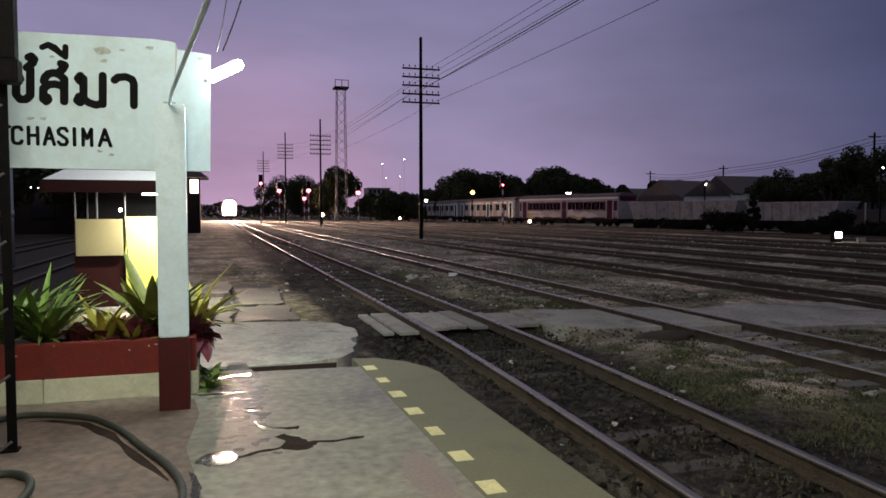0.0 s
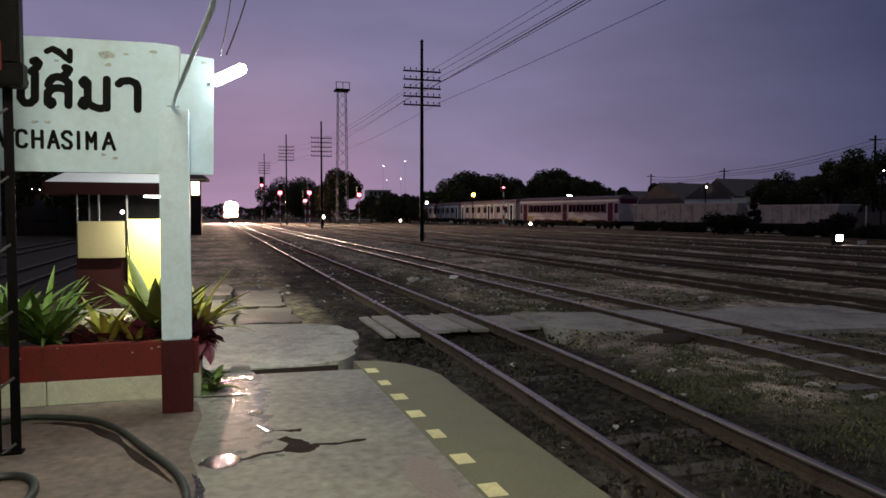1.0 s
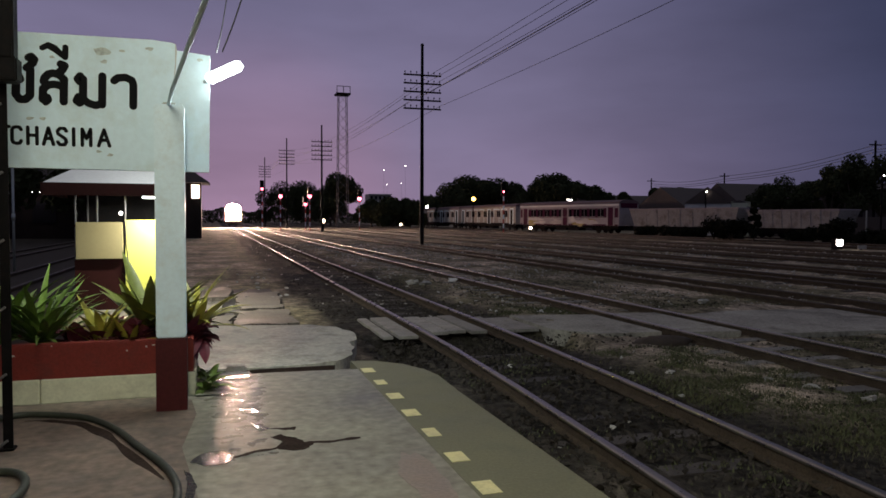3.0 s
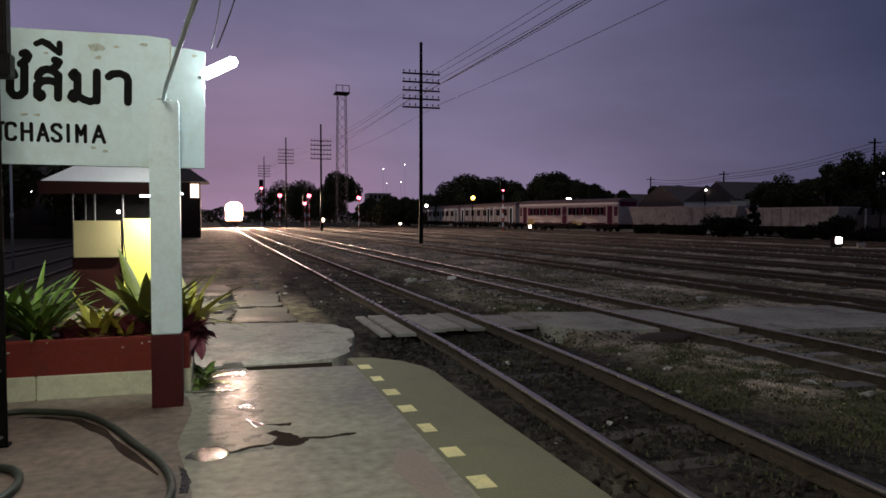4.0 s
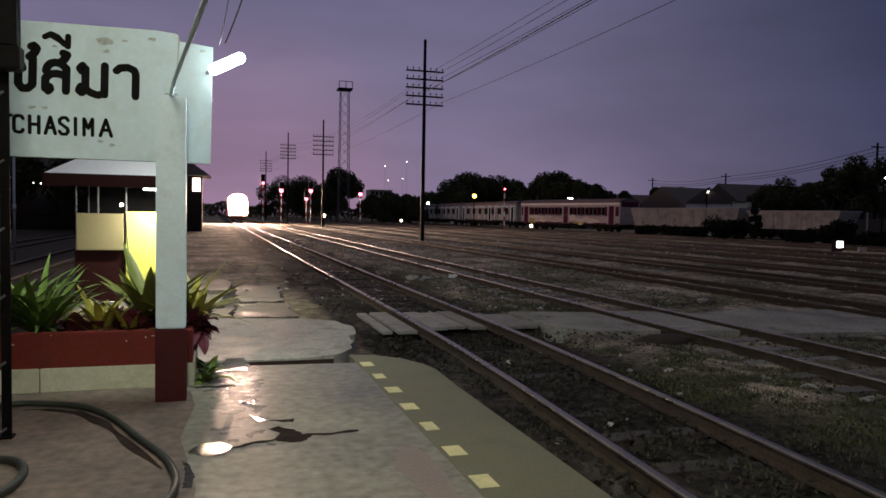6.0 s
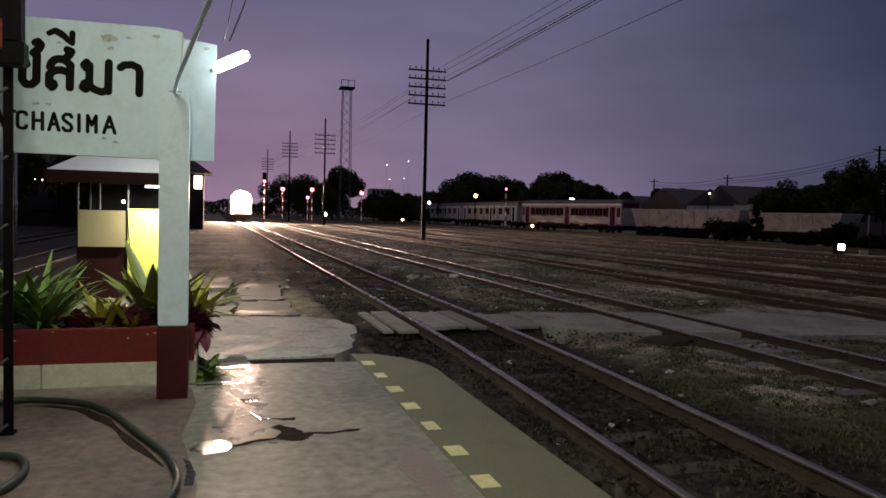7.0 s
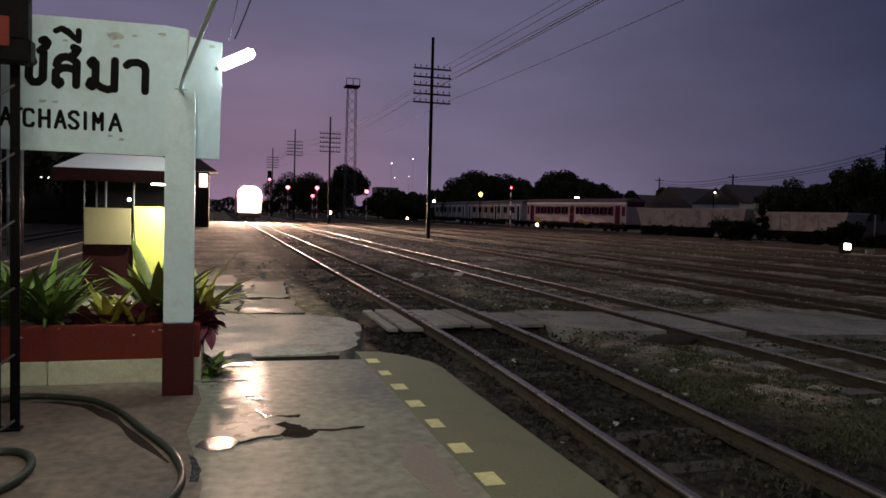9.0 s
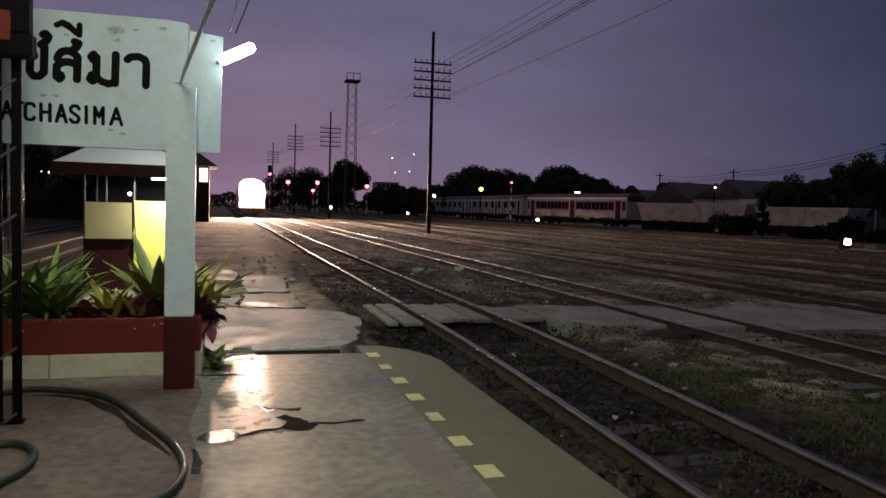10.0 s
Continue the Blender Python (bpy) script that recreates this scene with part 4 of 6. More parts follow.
# ---- kiosk ----
def build_kiosk():
    k = thing("kiosk", "small platform kiosk with white sheet roof and yellow panels", "kiosk")
    G0 = -0.36
    part("floor_plinth", Geo().box((-2.2, 12.9, G0), (-0.6, 14.4, G0 + 0.12), 0.01), SLAB, k)
    roof = Geo().add([(-2.5, 12.7, 1.80), (-0.62, 12.7, 1.80), (-0.62, 14.7, 1.80), (-2.5, 14.7, 1.80), (-1.95, 13.7, 2.22), (-1.15, 13.7, 2.22),
                      (-2.5, 12.7, 1.765), (-0.62, 12.7, 1.765), (-0.62, 14.7, 1.765), (-2.5, 14.7, 1.765)],
                     [(0, 1, 5, 4), (1, 2, 5), (2, 3, 4, 5), (3, 0, 4), (0, 6, 7, 1), (1, 7, 8, 2), (2, 8, 9, 3), (3, 9, 6, 0), (6, 9, 8, 7)])
    part("roof", roof, ROOFWHITE, k, "white sheet metal roof")
    for a, b in (((-2.5, 12.66), (-0.62, 12.698)), ((-2.5, 14.702), (-0.62, 14.74)), ((-2.54, 12.7), (-2.502, 14.7)), ((-0.618, 12.7), (-0.58, 14.7))):
        part("fascia", Geo().box((*a, 1.60), (*b, 1.795)), KIOSKRED, k, "dark maroon fascia")
    for x in (-2.11, -1.79, -1.37, -0.70):
        part("post", Geo().tube([(x, 13.04, G0 + 0.1), (x, 13.04, 1.77)], 0.016, 10), DULL, k, "steel pipe post")
    for x in (-2.11, -0.72):
        part("post", Geo().tube([(x, 14.3, G0 + 0.1), (x, 14.25, 1.77)], 0.016, 10), DULL, k, "steel pipe post")
    part("lower_panel", Geo().box((-2.12, 12.96, G0 + 0.12), (-1.39, 13.0, 0.585), 0.004), KIOSKRED, k, "dark maroon lower panel")
    part("upper_panel", Geo().box((-2.09, 12.90, 0.59), (-1.395, 12.99, 1.18), 0.006), PANEL_DIM, k, "cream-yellow panel, colour darkened for less lamp light")
    part("lamplit_panel", Geo().box((-1.365, 12.93, G0 + 0.12), (-0.68, 12.99, 1.215), 0.006), PANEL_LIT, k, "yellow panel with lamp brightness in its colour")
    part("counter", Geo().box((-2.13, 13.0, 1.10), (-0.72, 13.35, 1.14), 0.006), KIOSKRED, k)
    # near-black back wall: the unlit kiosk interior put into its colour
    part("shade_black_wall", Geo().box((-2.15, 14.3, G0 + 0.12), (-0.70, 14.36, 1.77)), STEEL, k)
    part("light_tube", Geo().tube([(-1.08, 12.74, 1.58), (-0.66, 12.74, 1.58)], 0.016, 10), TUBE, k, "glowing tube under the eave")
    arm = part("lamp_bracket", Geo().tube([(-0.75, 13.6, 2.2), (-0.75, 13.5, 3.0), (-0.75, 13.2, 3.12), (-0.75, 12.2, 3.08)], 0.025, 8), GALV, k)
    part("lamp_shade", Geo().tube([(-0.75, 12.15, 3.0), (-0.75, 12.15, 3.07), (-0.75, 12.15, 3.12)], [0.16, 0.10, 0.03], 14), GALV, arm)
    part("bulb", Geo().ball((-1.5, 13.6, 1.33), 0.03, 10, 6), WHITELAMP, k, "bare glowing bulb")
    part("cable", Geo().tube([(-1.36, 12.9, 1.2), (-1.345, 12.9, 0.8), (-1.31, 12.9, 0.45)], 0.01, 6), CABLE, k, "black cable")


# ---- slab, crossing, rubble ----
def build_crossing():
    ends = [(-1.6, 10.1), (-1.6, 7.1), (-0.1, 7.05), (0.55, 7.05), (0.92, 7.06), (1.15, 7.16), (1.37, 7.45), (1.44, 7.85), (1.47, 8.2), (1.61, 8.5), (1.63, 9.0), (1.5, 9.45), (1.24, 9.72), (0.42, 9.9)]
    worn = []
    for (ax, ay), (bx, by) in zip(ends, ends[1:] + ends[:1]):
        for k in range(6):
            x, y = ax + (bx - ax) * k / 6, ay + (by - ay) * k / 6
            worn.append((x + 0.035 * noise.noise((x * 6, y * 6, 3)), y + 0.05 * noise.noise((x * 6, y * 6, 8))))
    solo("concrete_slab", Geo().prism(worn, 2, -0.5, -0.145), SLAB,
         "worn grey concrete slab beyond the platform end", "slab", kind="structure")
    # shade in the gap below the slab, put into two dark boxes
    solo("gap_shade_strip", Geo().prism([(-3.0, 6.93), (0.6, 6.955), (1.10, 6.975), (1.11, 6.99), (0.6, 6.992), (-3.0, 6.99)], 2, -0.6, -0.15), DAMP_SHADE, "black strip for shade on the slab's front face", "drain", kind="structure")
    solo("drain", Geo().box((-3.0, 6.16, -0.6), (1.3, 6.99, -0.40)), DAMP_SHADE, "wet drain at the platform end, shade in its dark colour", "drain", kind="structure")
    for lo, hi in (((-0.03, 6.17, -0.40), (0.30, 6.34, -0.03)), ((0.10, 6.40, -0.40), (0.27, 6.52, 0.0))):
        solo("concrete_block", Geo().box(lo, hi, 0.012), PALE, "wet pale broken concrete block in the drain", "block", "drain debris")
    rnd = random.Random(5)
    for i in range(16):
        r = rnd.uniform(0.03, 0.09)
        g = Geo().ball((0, 0, 0), r, 7, 5, (1.3, 0.7, 0.5), 0.4, 300 + i)
        ob = solo("debris", g, PALE if i % 4 == 0 else DAMP_SHADE, "broken rubbish lying in the wet drain", "debris", "drain debris")
        ob.location = (rnd.uniform(0.0, 1.3), rnd.uniform(6.3, 6.9), -0.40 + r * 0.4)
    for (x0, y0, x1, y1) in [(-1.2, 10.6, 0.25, 12.1), (0.3, 10.7, 1.1, 12.3), (-1.1, 12.3, 0.15, 14.2), (-0.9, 14.4, 0.3, 16.8), (0.4, 12.7, 1.2, 15.5)]:
        pts = []
        for a, b in ((x0, y0), ((x0 + x1) / 2, y0), (x1, y0), (x1, (y0 + y1) / 2), (x1, y1), ((x0 + x1) / 2, y1), (x0, y1), (x0, (y0 + y1) / 2)):
            pts.append((a + rnd.uniform(-0.08, 0.08), b + rnd.uniform(-0.12, 0.12)))
        jag = []
        for (ax, ay), (bx, by) in zip(pts, pts[1:] + pts[:1]):
            for k in range(7):
                x, y = ax + (bx - ax) * k / 7, ay + (by - ay) * k / 7
                jag.append((x + 0.10 * noise.noise((x * 5, y * 5, 1)), y + 0.16 * noise.noise((x * 5, y * 5, 6))))
        solo("broken_slab", Geo().prism(jag, 2, -0.5, -0.255 + rnd.uniform(-0.035, 0.03)), OLDSLAB, "cracked old concrete slab beside the track", "slab", "broken slabs", "structure")
    # dark sheet added to dim the side yard, in place of shade
    solo("side_dark_sheet", Geo().box((-24, 15.0, -0.5), (-2.5, 61.5, BED + 0.03)), STONE, "dark sheet added under the side tracks for missing shade", "ballast", kind="structure")
    # layer added under the slabs so the gaps between them look dark
    solo("old_paving", Geo().box((-1.3, 10.2, -0.5), (1.2, 17.0, -0.334)), TIMBER, "sunken dark layer under broken slabs", "paving", kind="structure")
    c = thing("track_crossing", "worn concrete plank crossing over the near track", "crossing", kind="structure")
    for x0, x1, y0, y1, z in [(2.13, 2.27, 9.45, 11.3, -0.30), (2.31, 2.575, 9.3, 11.2, -0.28), (2.80, 3.04, 9.45, 11.05, -0.268), (3.065, 3.32, 9.55, 11.0, -0.274), (3.345, 3.58, 9.4, 11.05, -0.266), (3.82, 4.02, 9.5, 10.9, -0.285), (4.045, 4.42, 9.55, 10.8, -0.295)]:
        part("plank", Geo().box((x0, y0, z - 0.045), (x1, y1, z), 0.006), PLANK, c)
    solo("path", Geo().prism([(4.5, 9.3), (5.0, 8.75), (5.86, 8.7), (5.86, 10.6), (5.0, 10.75), (4.5, 10.85)], 2, -0.5, -0.275), PATHCON, "worn concrete path between the tracks", "path", kind="structure")
    solo("path", Geo().prism([(6.10, 8.5), (6.92, 8.4), (6.92, 10.5), (6.10, 10.6)], 2, -0.5, -0.265), PATHCON, "worn concrete path between the rails", "path", kind="structure")
    solo("path", Geo().prism([(7.16, 8.2), (10.3, 7.9), (10.3, 10.3), (8.3, 10.5), (7.16, 10.2)], 2, -0.5, -0.285), PATHCON, "worn concrete path across the yard", "path", kind="structure")
    solo("path", Geo().prism([(11.6, 7.8), (40, 6.0), (40, 8.6), (11.6, 10.2)], 2, -0.5, -0.29), PATHCON, "worn concrete path across the yard", "path", kind="structure")
    for i, (x, y, r) in enumerate([(5.74, 17.65, 0.24), (4.8, 16.8, 0.30), (4.6, 17.2, 0.26), (5.3, 12.8, 0.12), (6.0, 12.4, 0.06), (4.5, 6.5, 0.09), (4.9, 6.9, 0.1), (4.1, 6.6, 0.06), (4.0, 5.6, 0.05), (8.9, 11.9, 0.2), (5.4, 8.1, 0.09), (3.1, 5.0, 0.03), (5.2, 5.9, 0.1), (5.35, 5.5, 0.14), (5.5, 5.0, 0.12), (0.3, 13.0, 0.07), (0.6, 14.6, 0.06), (0.9, 16.0, 0.05), (0.2, 15.2, 0.06)]):
        g = Geo().ball((0, 0, 0), r * 0.55, 7, 5, (1, 0.7, 0.42), 0.55, 60 + i)
        ob = solo("rubble_piece", g, PALE if i else WHITEWASH, "pale broken stone lying on the yard ground" if i else "bright white lump lying between two tracks", "stone", "rubble")
        ob.location = (x, y, -0.33 + r * 0.18 + (0.07 if x < 1.2 else 0))
    for i in range(30):
        r = rnd.uniform(0.015, 0.045)
        x, y = rnd.uniform(-0.3, 1.7), rnd.uniform(10.6, 24)
        ob = solo("rubble_piece", Geo().ball((0, 0, 0), r, 6, 4, (1.2, 0.8, 0.6), 0.4, 400 + i), PALE, "pale broken stone lying on the yard ground", "stone", "rubble")
        ob.location = (x, y, (-0.29 if y < 17 and x < 1.2 else -0.335) + r * 0.3)
    o = solo("earth_mound", Geo().ball((0, 0, 0), 0.42, 16, 8, (1, 0.5, 0.25), 0.15, 90), SOIL, "low dark heap of earth by the path", "heap", smooth=True)
    o.location = (5.5, 8.15, -0.34)


def build_ballast():
    rnd = random.Random(11)
    g = Geo()
    for i in range(12620):
        u = rnd.random()
        if i >= 12000:
            x, y = rnd.uniform(1.74, 2.55) if i % 4 else rnd.uniform(2.75, 3.65), 2.4 + 6.5 * u
        elif i < 5000:
            x, y = rnd.uniform(1.75, 4.4), 1.5 + 13 * u ** 1.6
        else:
            x, y = rnd.uniform(1.75, 9.5), 3.0 + 16 * u ** 1.3
        if 9.2 < y < 11.3 and 1.9 < x < 10 or abs(abs(x - 3.19) - 0.53) < 0.07 or abs(abs(x - 6.51) - 0.53) < 0.07:
            continue
        r = rnd.uniform(0.008, 0.028) if i < 12000 else rnd.uniform(0.02, 0.05)
        z = BED + rnd.uniform(-0.01, 0.02) + (0.05 * math.sin((x - 4.3) / 1.3 * math.pi) if 4.3 < x < 5.6 else 0)
        a = [Vector((rnd.uniform(-1, 1), rnd.uniform(-1, 1), rnd.uniform(-0.2, 1))).normalized() * r * rnd.uniform(0.7, 1.2) for _ in range(3)]
        c = Vector((x, y, z))
        g.add([c + a[0], c + a[1], c + a[2], c - a[0], c - a[1], c - a[2]], [(0, 1, 2), (0, 2, 4), (0, 4, 5), (0, 5, 1), (3, 2, 1), (3, 4, 2), (3, 5, 4), (3, 1, 5)])
    me = bpy.data.meshes.new("ballast")
    me.from_pydata(g.v, [], g.f)
    me.materials.append(STONE)
    tagged(new("ballast", me), "loose dark ballast stones along the tracks", "ballast", kind="stuff")
    g = Geo()
    for i in range(9000):
        u = rnd.random()
        x, y = rnd.uniform(1.8, 30), 3.0 + 42 * u ** 1.4
        if x > 4.4 and noise.noise((x * 0.55, y * 0.25, 9)) < -0.14 or x < 4.4 and rnd.random() < 0.75:
            continue
        if 7.8 < y < 11.3 or y < 8.5 and rnd.random() < 0.6:
            continue
        r = rnd.uniform(0.012, 0.03) * (1 + y / 22) * (2.0 if rnd.random() < 0.03 else 1)
        c = Vector((x, y, BED + 0.012 + (0.05 * math.sin((x - 4.3) / 1.3 * math.pi) if 4.3 < x < 5.6 else 0)))
        p = [Vector((rnd.uniform(-1, 1), rnd.uniform(-1, 1), rnd.uniform(-0.1, 0.5))).normalized() * r for _ in range(3)]
        g.add([c + p[0], c + p[1], c + p[2], c - p[0] * 0.6, c - p[1] * 0.6, c - p[2] * 0.6], [(0, 1, 2), (0, 2, 4), (0, 4, 5), (0, 5, 1), (3, 2, 1), (3, 4, 2), (3, 5, 4), (3, 1, 5)])
    me = bpy.data.meshes.new("pale_gravel")
    me.from_pydata(g.v, [], g.f)
    me.materials.append(PALE)
    tagged(new("pale_gravel", me), "pale stone chips and litter strewn over the yard", "gravel", kind="stuff")
    g = Geo()
    for i in range(42000):
        u = rnd.random()
        x, y = rnd.uniform(4.0, 10.4), 2.5 + 20 * u ** 1.5
        if noise.noise((x * 0.7, y * 0.7, 5)) < -0.15 or 7.7 < y < 11.3 or 5.9 < x < 7.1:
            continue
        h, a = rnd.uniform(0.02, 0.09), rnd.uniform(0, 6.3)
        z = BED - 0.005 + (0.05 * math.sin((x - 4.3) / 1.3 * math.pi) if 4.3 < x < 5.6 else 0)
        dx, dy, w = math.cos(a) * h * 0.5, math.sin(a) * h * 0.5, 0.006
        g.add([(x - dy / h * w, y + dx / h * w, z), (x + dy / h * w, y - dx / h * w, z), (x + dx, y + dy, z + h)], [(0, 1, 2)])
    lawn = Geo()
    for i in range(5600):
        u = rnd.random()
        cx, cy = rnd.uniform(4.0, 5.9) if i % 3 == 1 else rnd.uniform(3.9, 9.4) if i % 3 else rnd.uniform(1.75, 5.9), 2.6 + 9.5 * u ** 1.2
        if noise.noise((cx * 1.1, cy * 0.8, 2)) < (-0.1 if cx < 4.6 else -0.45) or 7.8 < cy < 11.2 or abs(abs(cx - 3.19) - 0.53) < 0.08 or abs(abs(cx - 6.51) - 0.53) < 0.08 or 2 < cx < 4 and rnd.random() < 0.6:
            continue
        z = BED - 0.005 + (0.05 * math.sin((cx - 4.3) / 1.3 * math.pi) if 4.3 < cx < 5.6 else 0)
        for _ in range(16):
            x, y, h, q = cx + rnd.gauss(0, 0.07), cy + rnd.gauss(0, 0.07), rnd.uniform(0.01, 0.034), rnd.uniform(0, 6.3)
            dx, dy = math.cos(q), math.sin(q)
            lawn.add([(x - dy * 0.008, y + dx * 0.008, z), (x + dy * 0.008, y - dx * 0.008, z), (x + dx * h * 0.6, y + dy * h * 0.6, z + h)], [(0, 1, 2)])
    me = bpy.data.meshes.new("low_grass")
    me.from_pydata(lawn.v, [], lawn.f)
    me.materials.append(GREENGRASS)
    tagged(new("low_grass", me), "low green grass tufts between the near tracks", "grass", kind="stuff")
    me = bpy.data.meshes.new("dry_grass")
    me.from_pydata(g.v, [], g.f)
    me.materials.append(GRASS)
    tagged(new("dry_grass", me), "sparse dry grass between the tracks", "grass", kind="stuff")


# ---- poles, signals, lamps ----
def telegraph_pole(loc, top):
    p = thing("telegraph_pole", "tall dark telegraph pole with five insulator crossarms", "utility pole", "telegraph poles", loc=loc)
    part("shaft", Geo().tube([(0, 0, -0.3), (0, 0, top)], [0.13, 0.085], 12), STEEL, p)
    for i in range(5):
        z = top - 1.78 - i * 0.5
        arm = part("crossarm", Geo().box((-1.16, -0.10, z - 0.045), (1.16, -0.02, z + 0.045)), STEEL, p)
        for x in (-1.08, -0.72, -0.36, 0.36, 0.72, 1.08):
            part("insulator", Geo().tube([(x, -0.06, z + 0.04), (x, -0.06, z + 0.12), (x, -0.06, z + 0.14), (x, -0.06, z + 0.22)], [0.015, 0.015, 0.045, 0.03], 8), STEEL, arm)
    part("cap", Geo().tube([(0, 0, top), (0, 0, top + 0.12)], [0.12, 0.05], 10), STEEL, p)
    return p


def build_poles():
    one = telegraph_pole((12.0, 43.0, BED), 12.0)
    copy_thing(one, pose(11.6, 83.5, BED))
    copy_thing(one, pose(12.0, -2.0, BED))
    telegraph_pole((10.5, 113.5, BED), 13.6)
    telegraph_pole((9.6, 150.0, BED), 13.6)
    span = [(12.0, -2.0, 12.0), (12.0, 43.0, 12.0), (11.6, 83.5, 12.0), (10.5, 113.5, 13.6), (9.6, 150.0, 13.6)]
    for (xa, a, ta), (xb, b, tb) in zip(span, span[1:]):
        for row, x in [(0, 0.72), (1, 1.08), (2, -0.36), (4, 1.08), (4, -1.08)]:
            z = BED - 1.78 - row * 0.5 + 0.2
            pts = [(xa + (xb - xa) * t / 14 + x, a + (b - a) * t / 14, z + ta + (tb - ta) * t / 14 - 0.3 * math.sin(math.pi * t / 14)) for t in range(15)]
            solo("telegraph_wire", Geo().tube(pts, 0.011, 4), CABLE, "thin sagging telegraph wire between the poles", "wire", "telegraph wires")
    # thick cable
    pts = [(12.0 + 0.2, -2 + 45 * t / 16, 8.75 - 0.1 * math.sin(math.pi * t / 16)) for t in range(17)]
    solo("telegraph_wire", Geo().tube(pts, 0.023, 6), CABLE, "thick black cable between the poles", "wire", "telegraph wires")


def build_flood_tower():
    t = thing("floodlight_tower", "tall grey lattice floodlight tower with a platform", "tower", loc=(21.7, 130, BED))
    h = 23.3
    for sx in (-1, 1):
        for sy in (-1, 1):
            part("leg", Geo().tube([(sx * 0.95, sy * 0.95, 0), (sx * 0.7, sy * 0.7, h)], 0.06, 6), DULL, t)
    for i in range(14):
        z0, z1 = i * h / 14, (i + 1) * h / 14
        a, b = 0.95 - 0.25 * z0 / h, 0.95 - 0.25 * z1 / h
        part("brace", Geo().tube([(-a, -a, z0), (b, -b, z1)], 0.032, 5), DULL, t)
        part("brace", Geo().tube([(a, -a, z0), (-b, -b, z1)], 0.032, 5), DULL, t)
        part("brace", Geo().tube([(-a, -a, z0), (-b, b, z1)], 0.032, 5), DULL, t)
    part("deck", Geo().box((-1.25, -1.25, h), (1.25, 1.25, h + 0.3), 0.02), STEEL, t)
    for x in (-1.15, 0, 1.15):
        part("rail_post", Geo().tube([(x, -1.2, h + 0.3), (x, -1.2, h + 1.4)], 0.06, 6), STEEL, t)
    part("handrail", Geo().box((-1.2, -1.24, h + 1.35), (1.2, -1.16, h + 1.45)), STEEL, t)


def signal(x, y, z, arms=True, lamp=REDLAMP, r=0.14):
    s = thing("signal", "railway colour light signal showing red", "signal", "yard signals", loc=(x, y, BED))
    h = z - BED
    n = max(3, int(h / 0.55))
    for i in range(n):
        part("post_band", Geo().tube([(0, 0, h * i / n - 0.02), (0, 0, h * (i + 1) / n - 0.02)], 0.09 if y < 95 else 0.06, 8), POSTWHITE if i % 2 else REDBOX, s)
    part("head", Geo().box((-0.27, 0.0, h - 0.45), (0.27, 0.25, h + 1.15), 0.04), STEEL, s, "black signal head")
    part("lamp", Geo().ball((0, -0.06, h), r, 12, 8), lamp, s, "glowing red lamp")
    part("hood", Geo().tube([(0, -0.25, h + 0.2), (0, 0.02, h + 0.2)], 0.1, 8), STEEL, s)


def ground_lamp(x, y, z, mat, r, label):
    s = thing("ground_lamp", label, "lamp", "yard lamps", loc=(x, y, BED))
    part("stand", Geo().box((-0.12, -0.05, 0), (0.12, 0.15, z - BED - r * 0.7), 0.01), UNDER, s)
    part("lens", Geo().ball((0, -0.05, z - BED), r, 12, 8), mat, s, "glowing lens")
    part("base", Geo().box((-0.5, -0.15, 0.0), (0.15, 0.2, 0.06), 0.01), SLEEPER, s)


def pole_lamp(x, y, z, mat, r, label, flat=False):
    s = thing("street_lamp", label, "lamp", "yard lamps", loc=(x, y, BED))
    h = z - BED
    part("pole", Geo().tube([(0, 0.1, 0), (0, 0.1, h + 0.1)], 0.06 if y < 200 else 0.035, 8), STEEL if y < 200 else DULL, s)
    part("lamp", Geo().box((-r * 2.6, -0.1, h - r * 0.6), (r * 2.6, 0.1, h + r * 0.5), 0.03) if flat else Geo().ball((0, -0.05, h), r, 12, 8), mat, s, "glowing lamp")
    part("bracket", Geo().box((-0.05, -0.05, h + r * 0.5), (0.05, 0.15, h + r * 0.5 + 0.08)), STEEL, s)


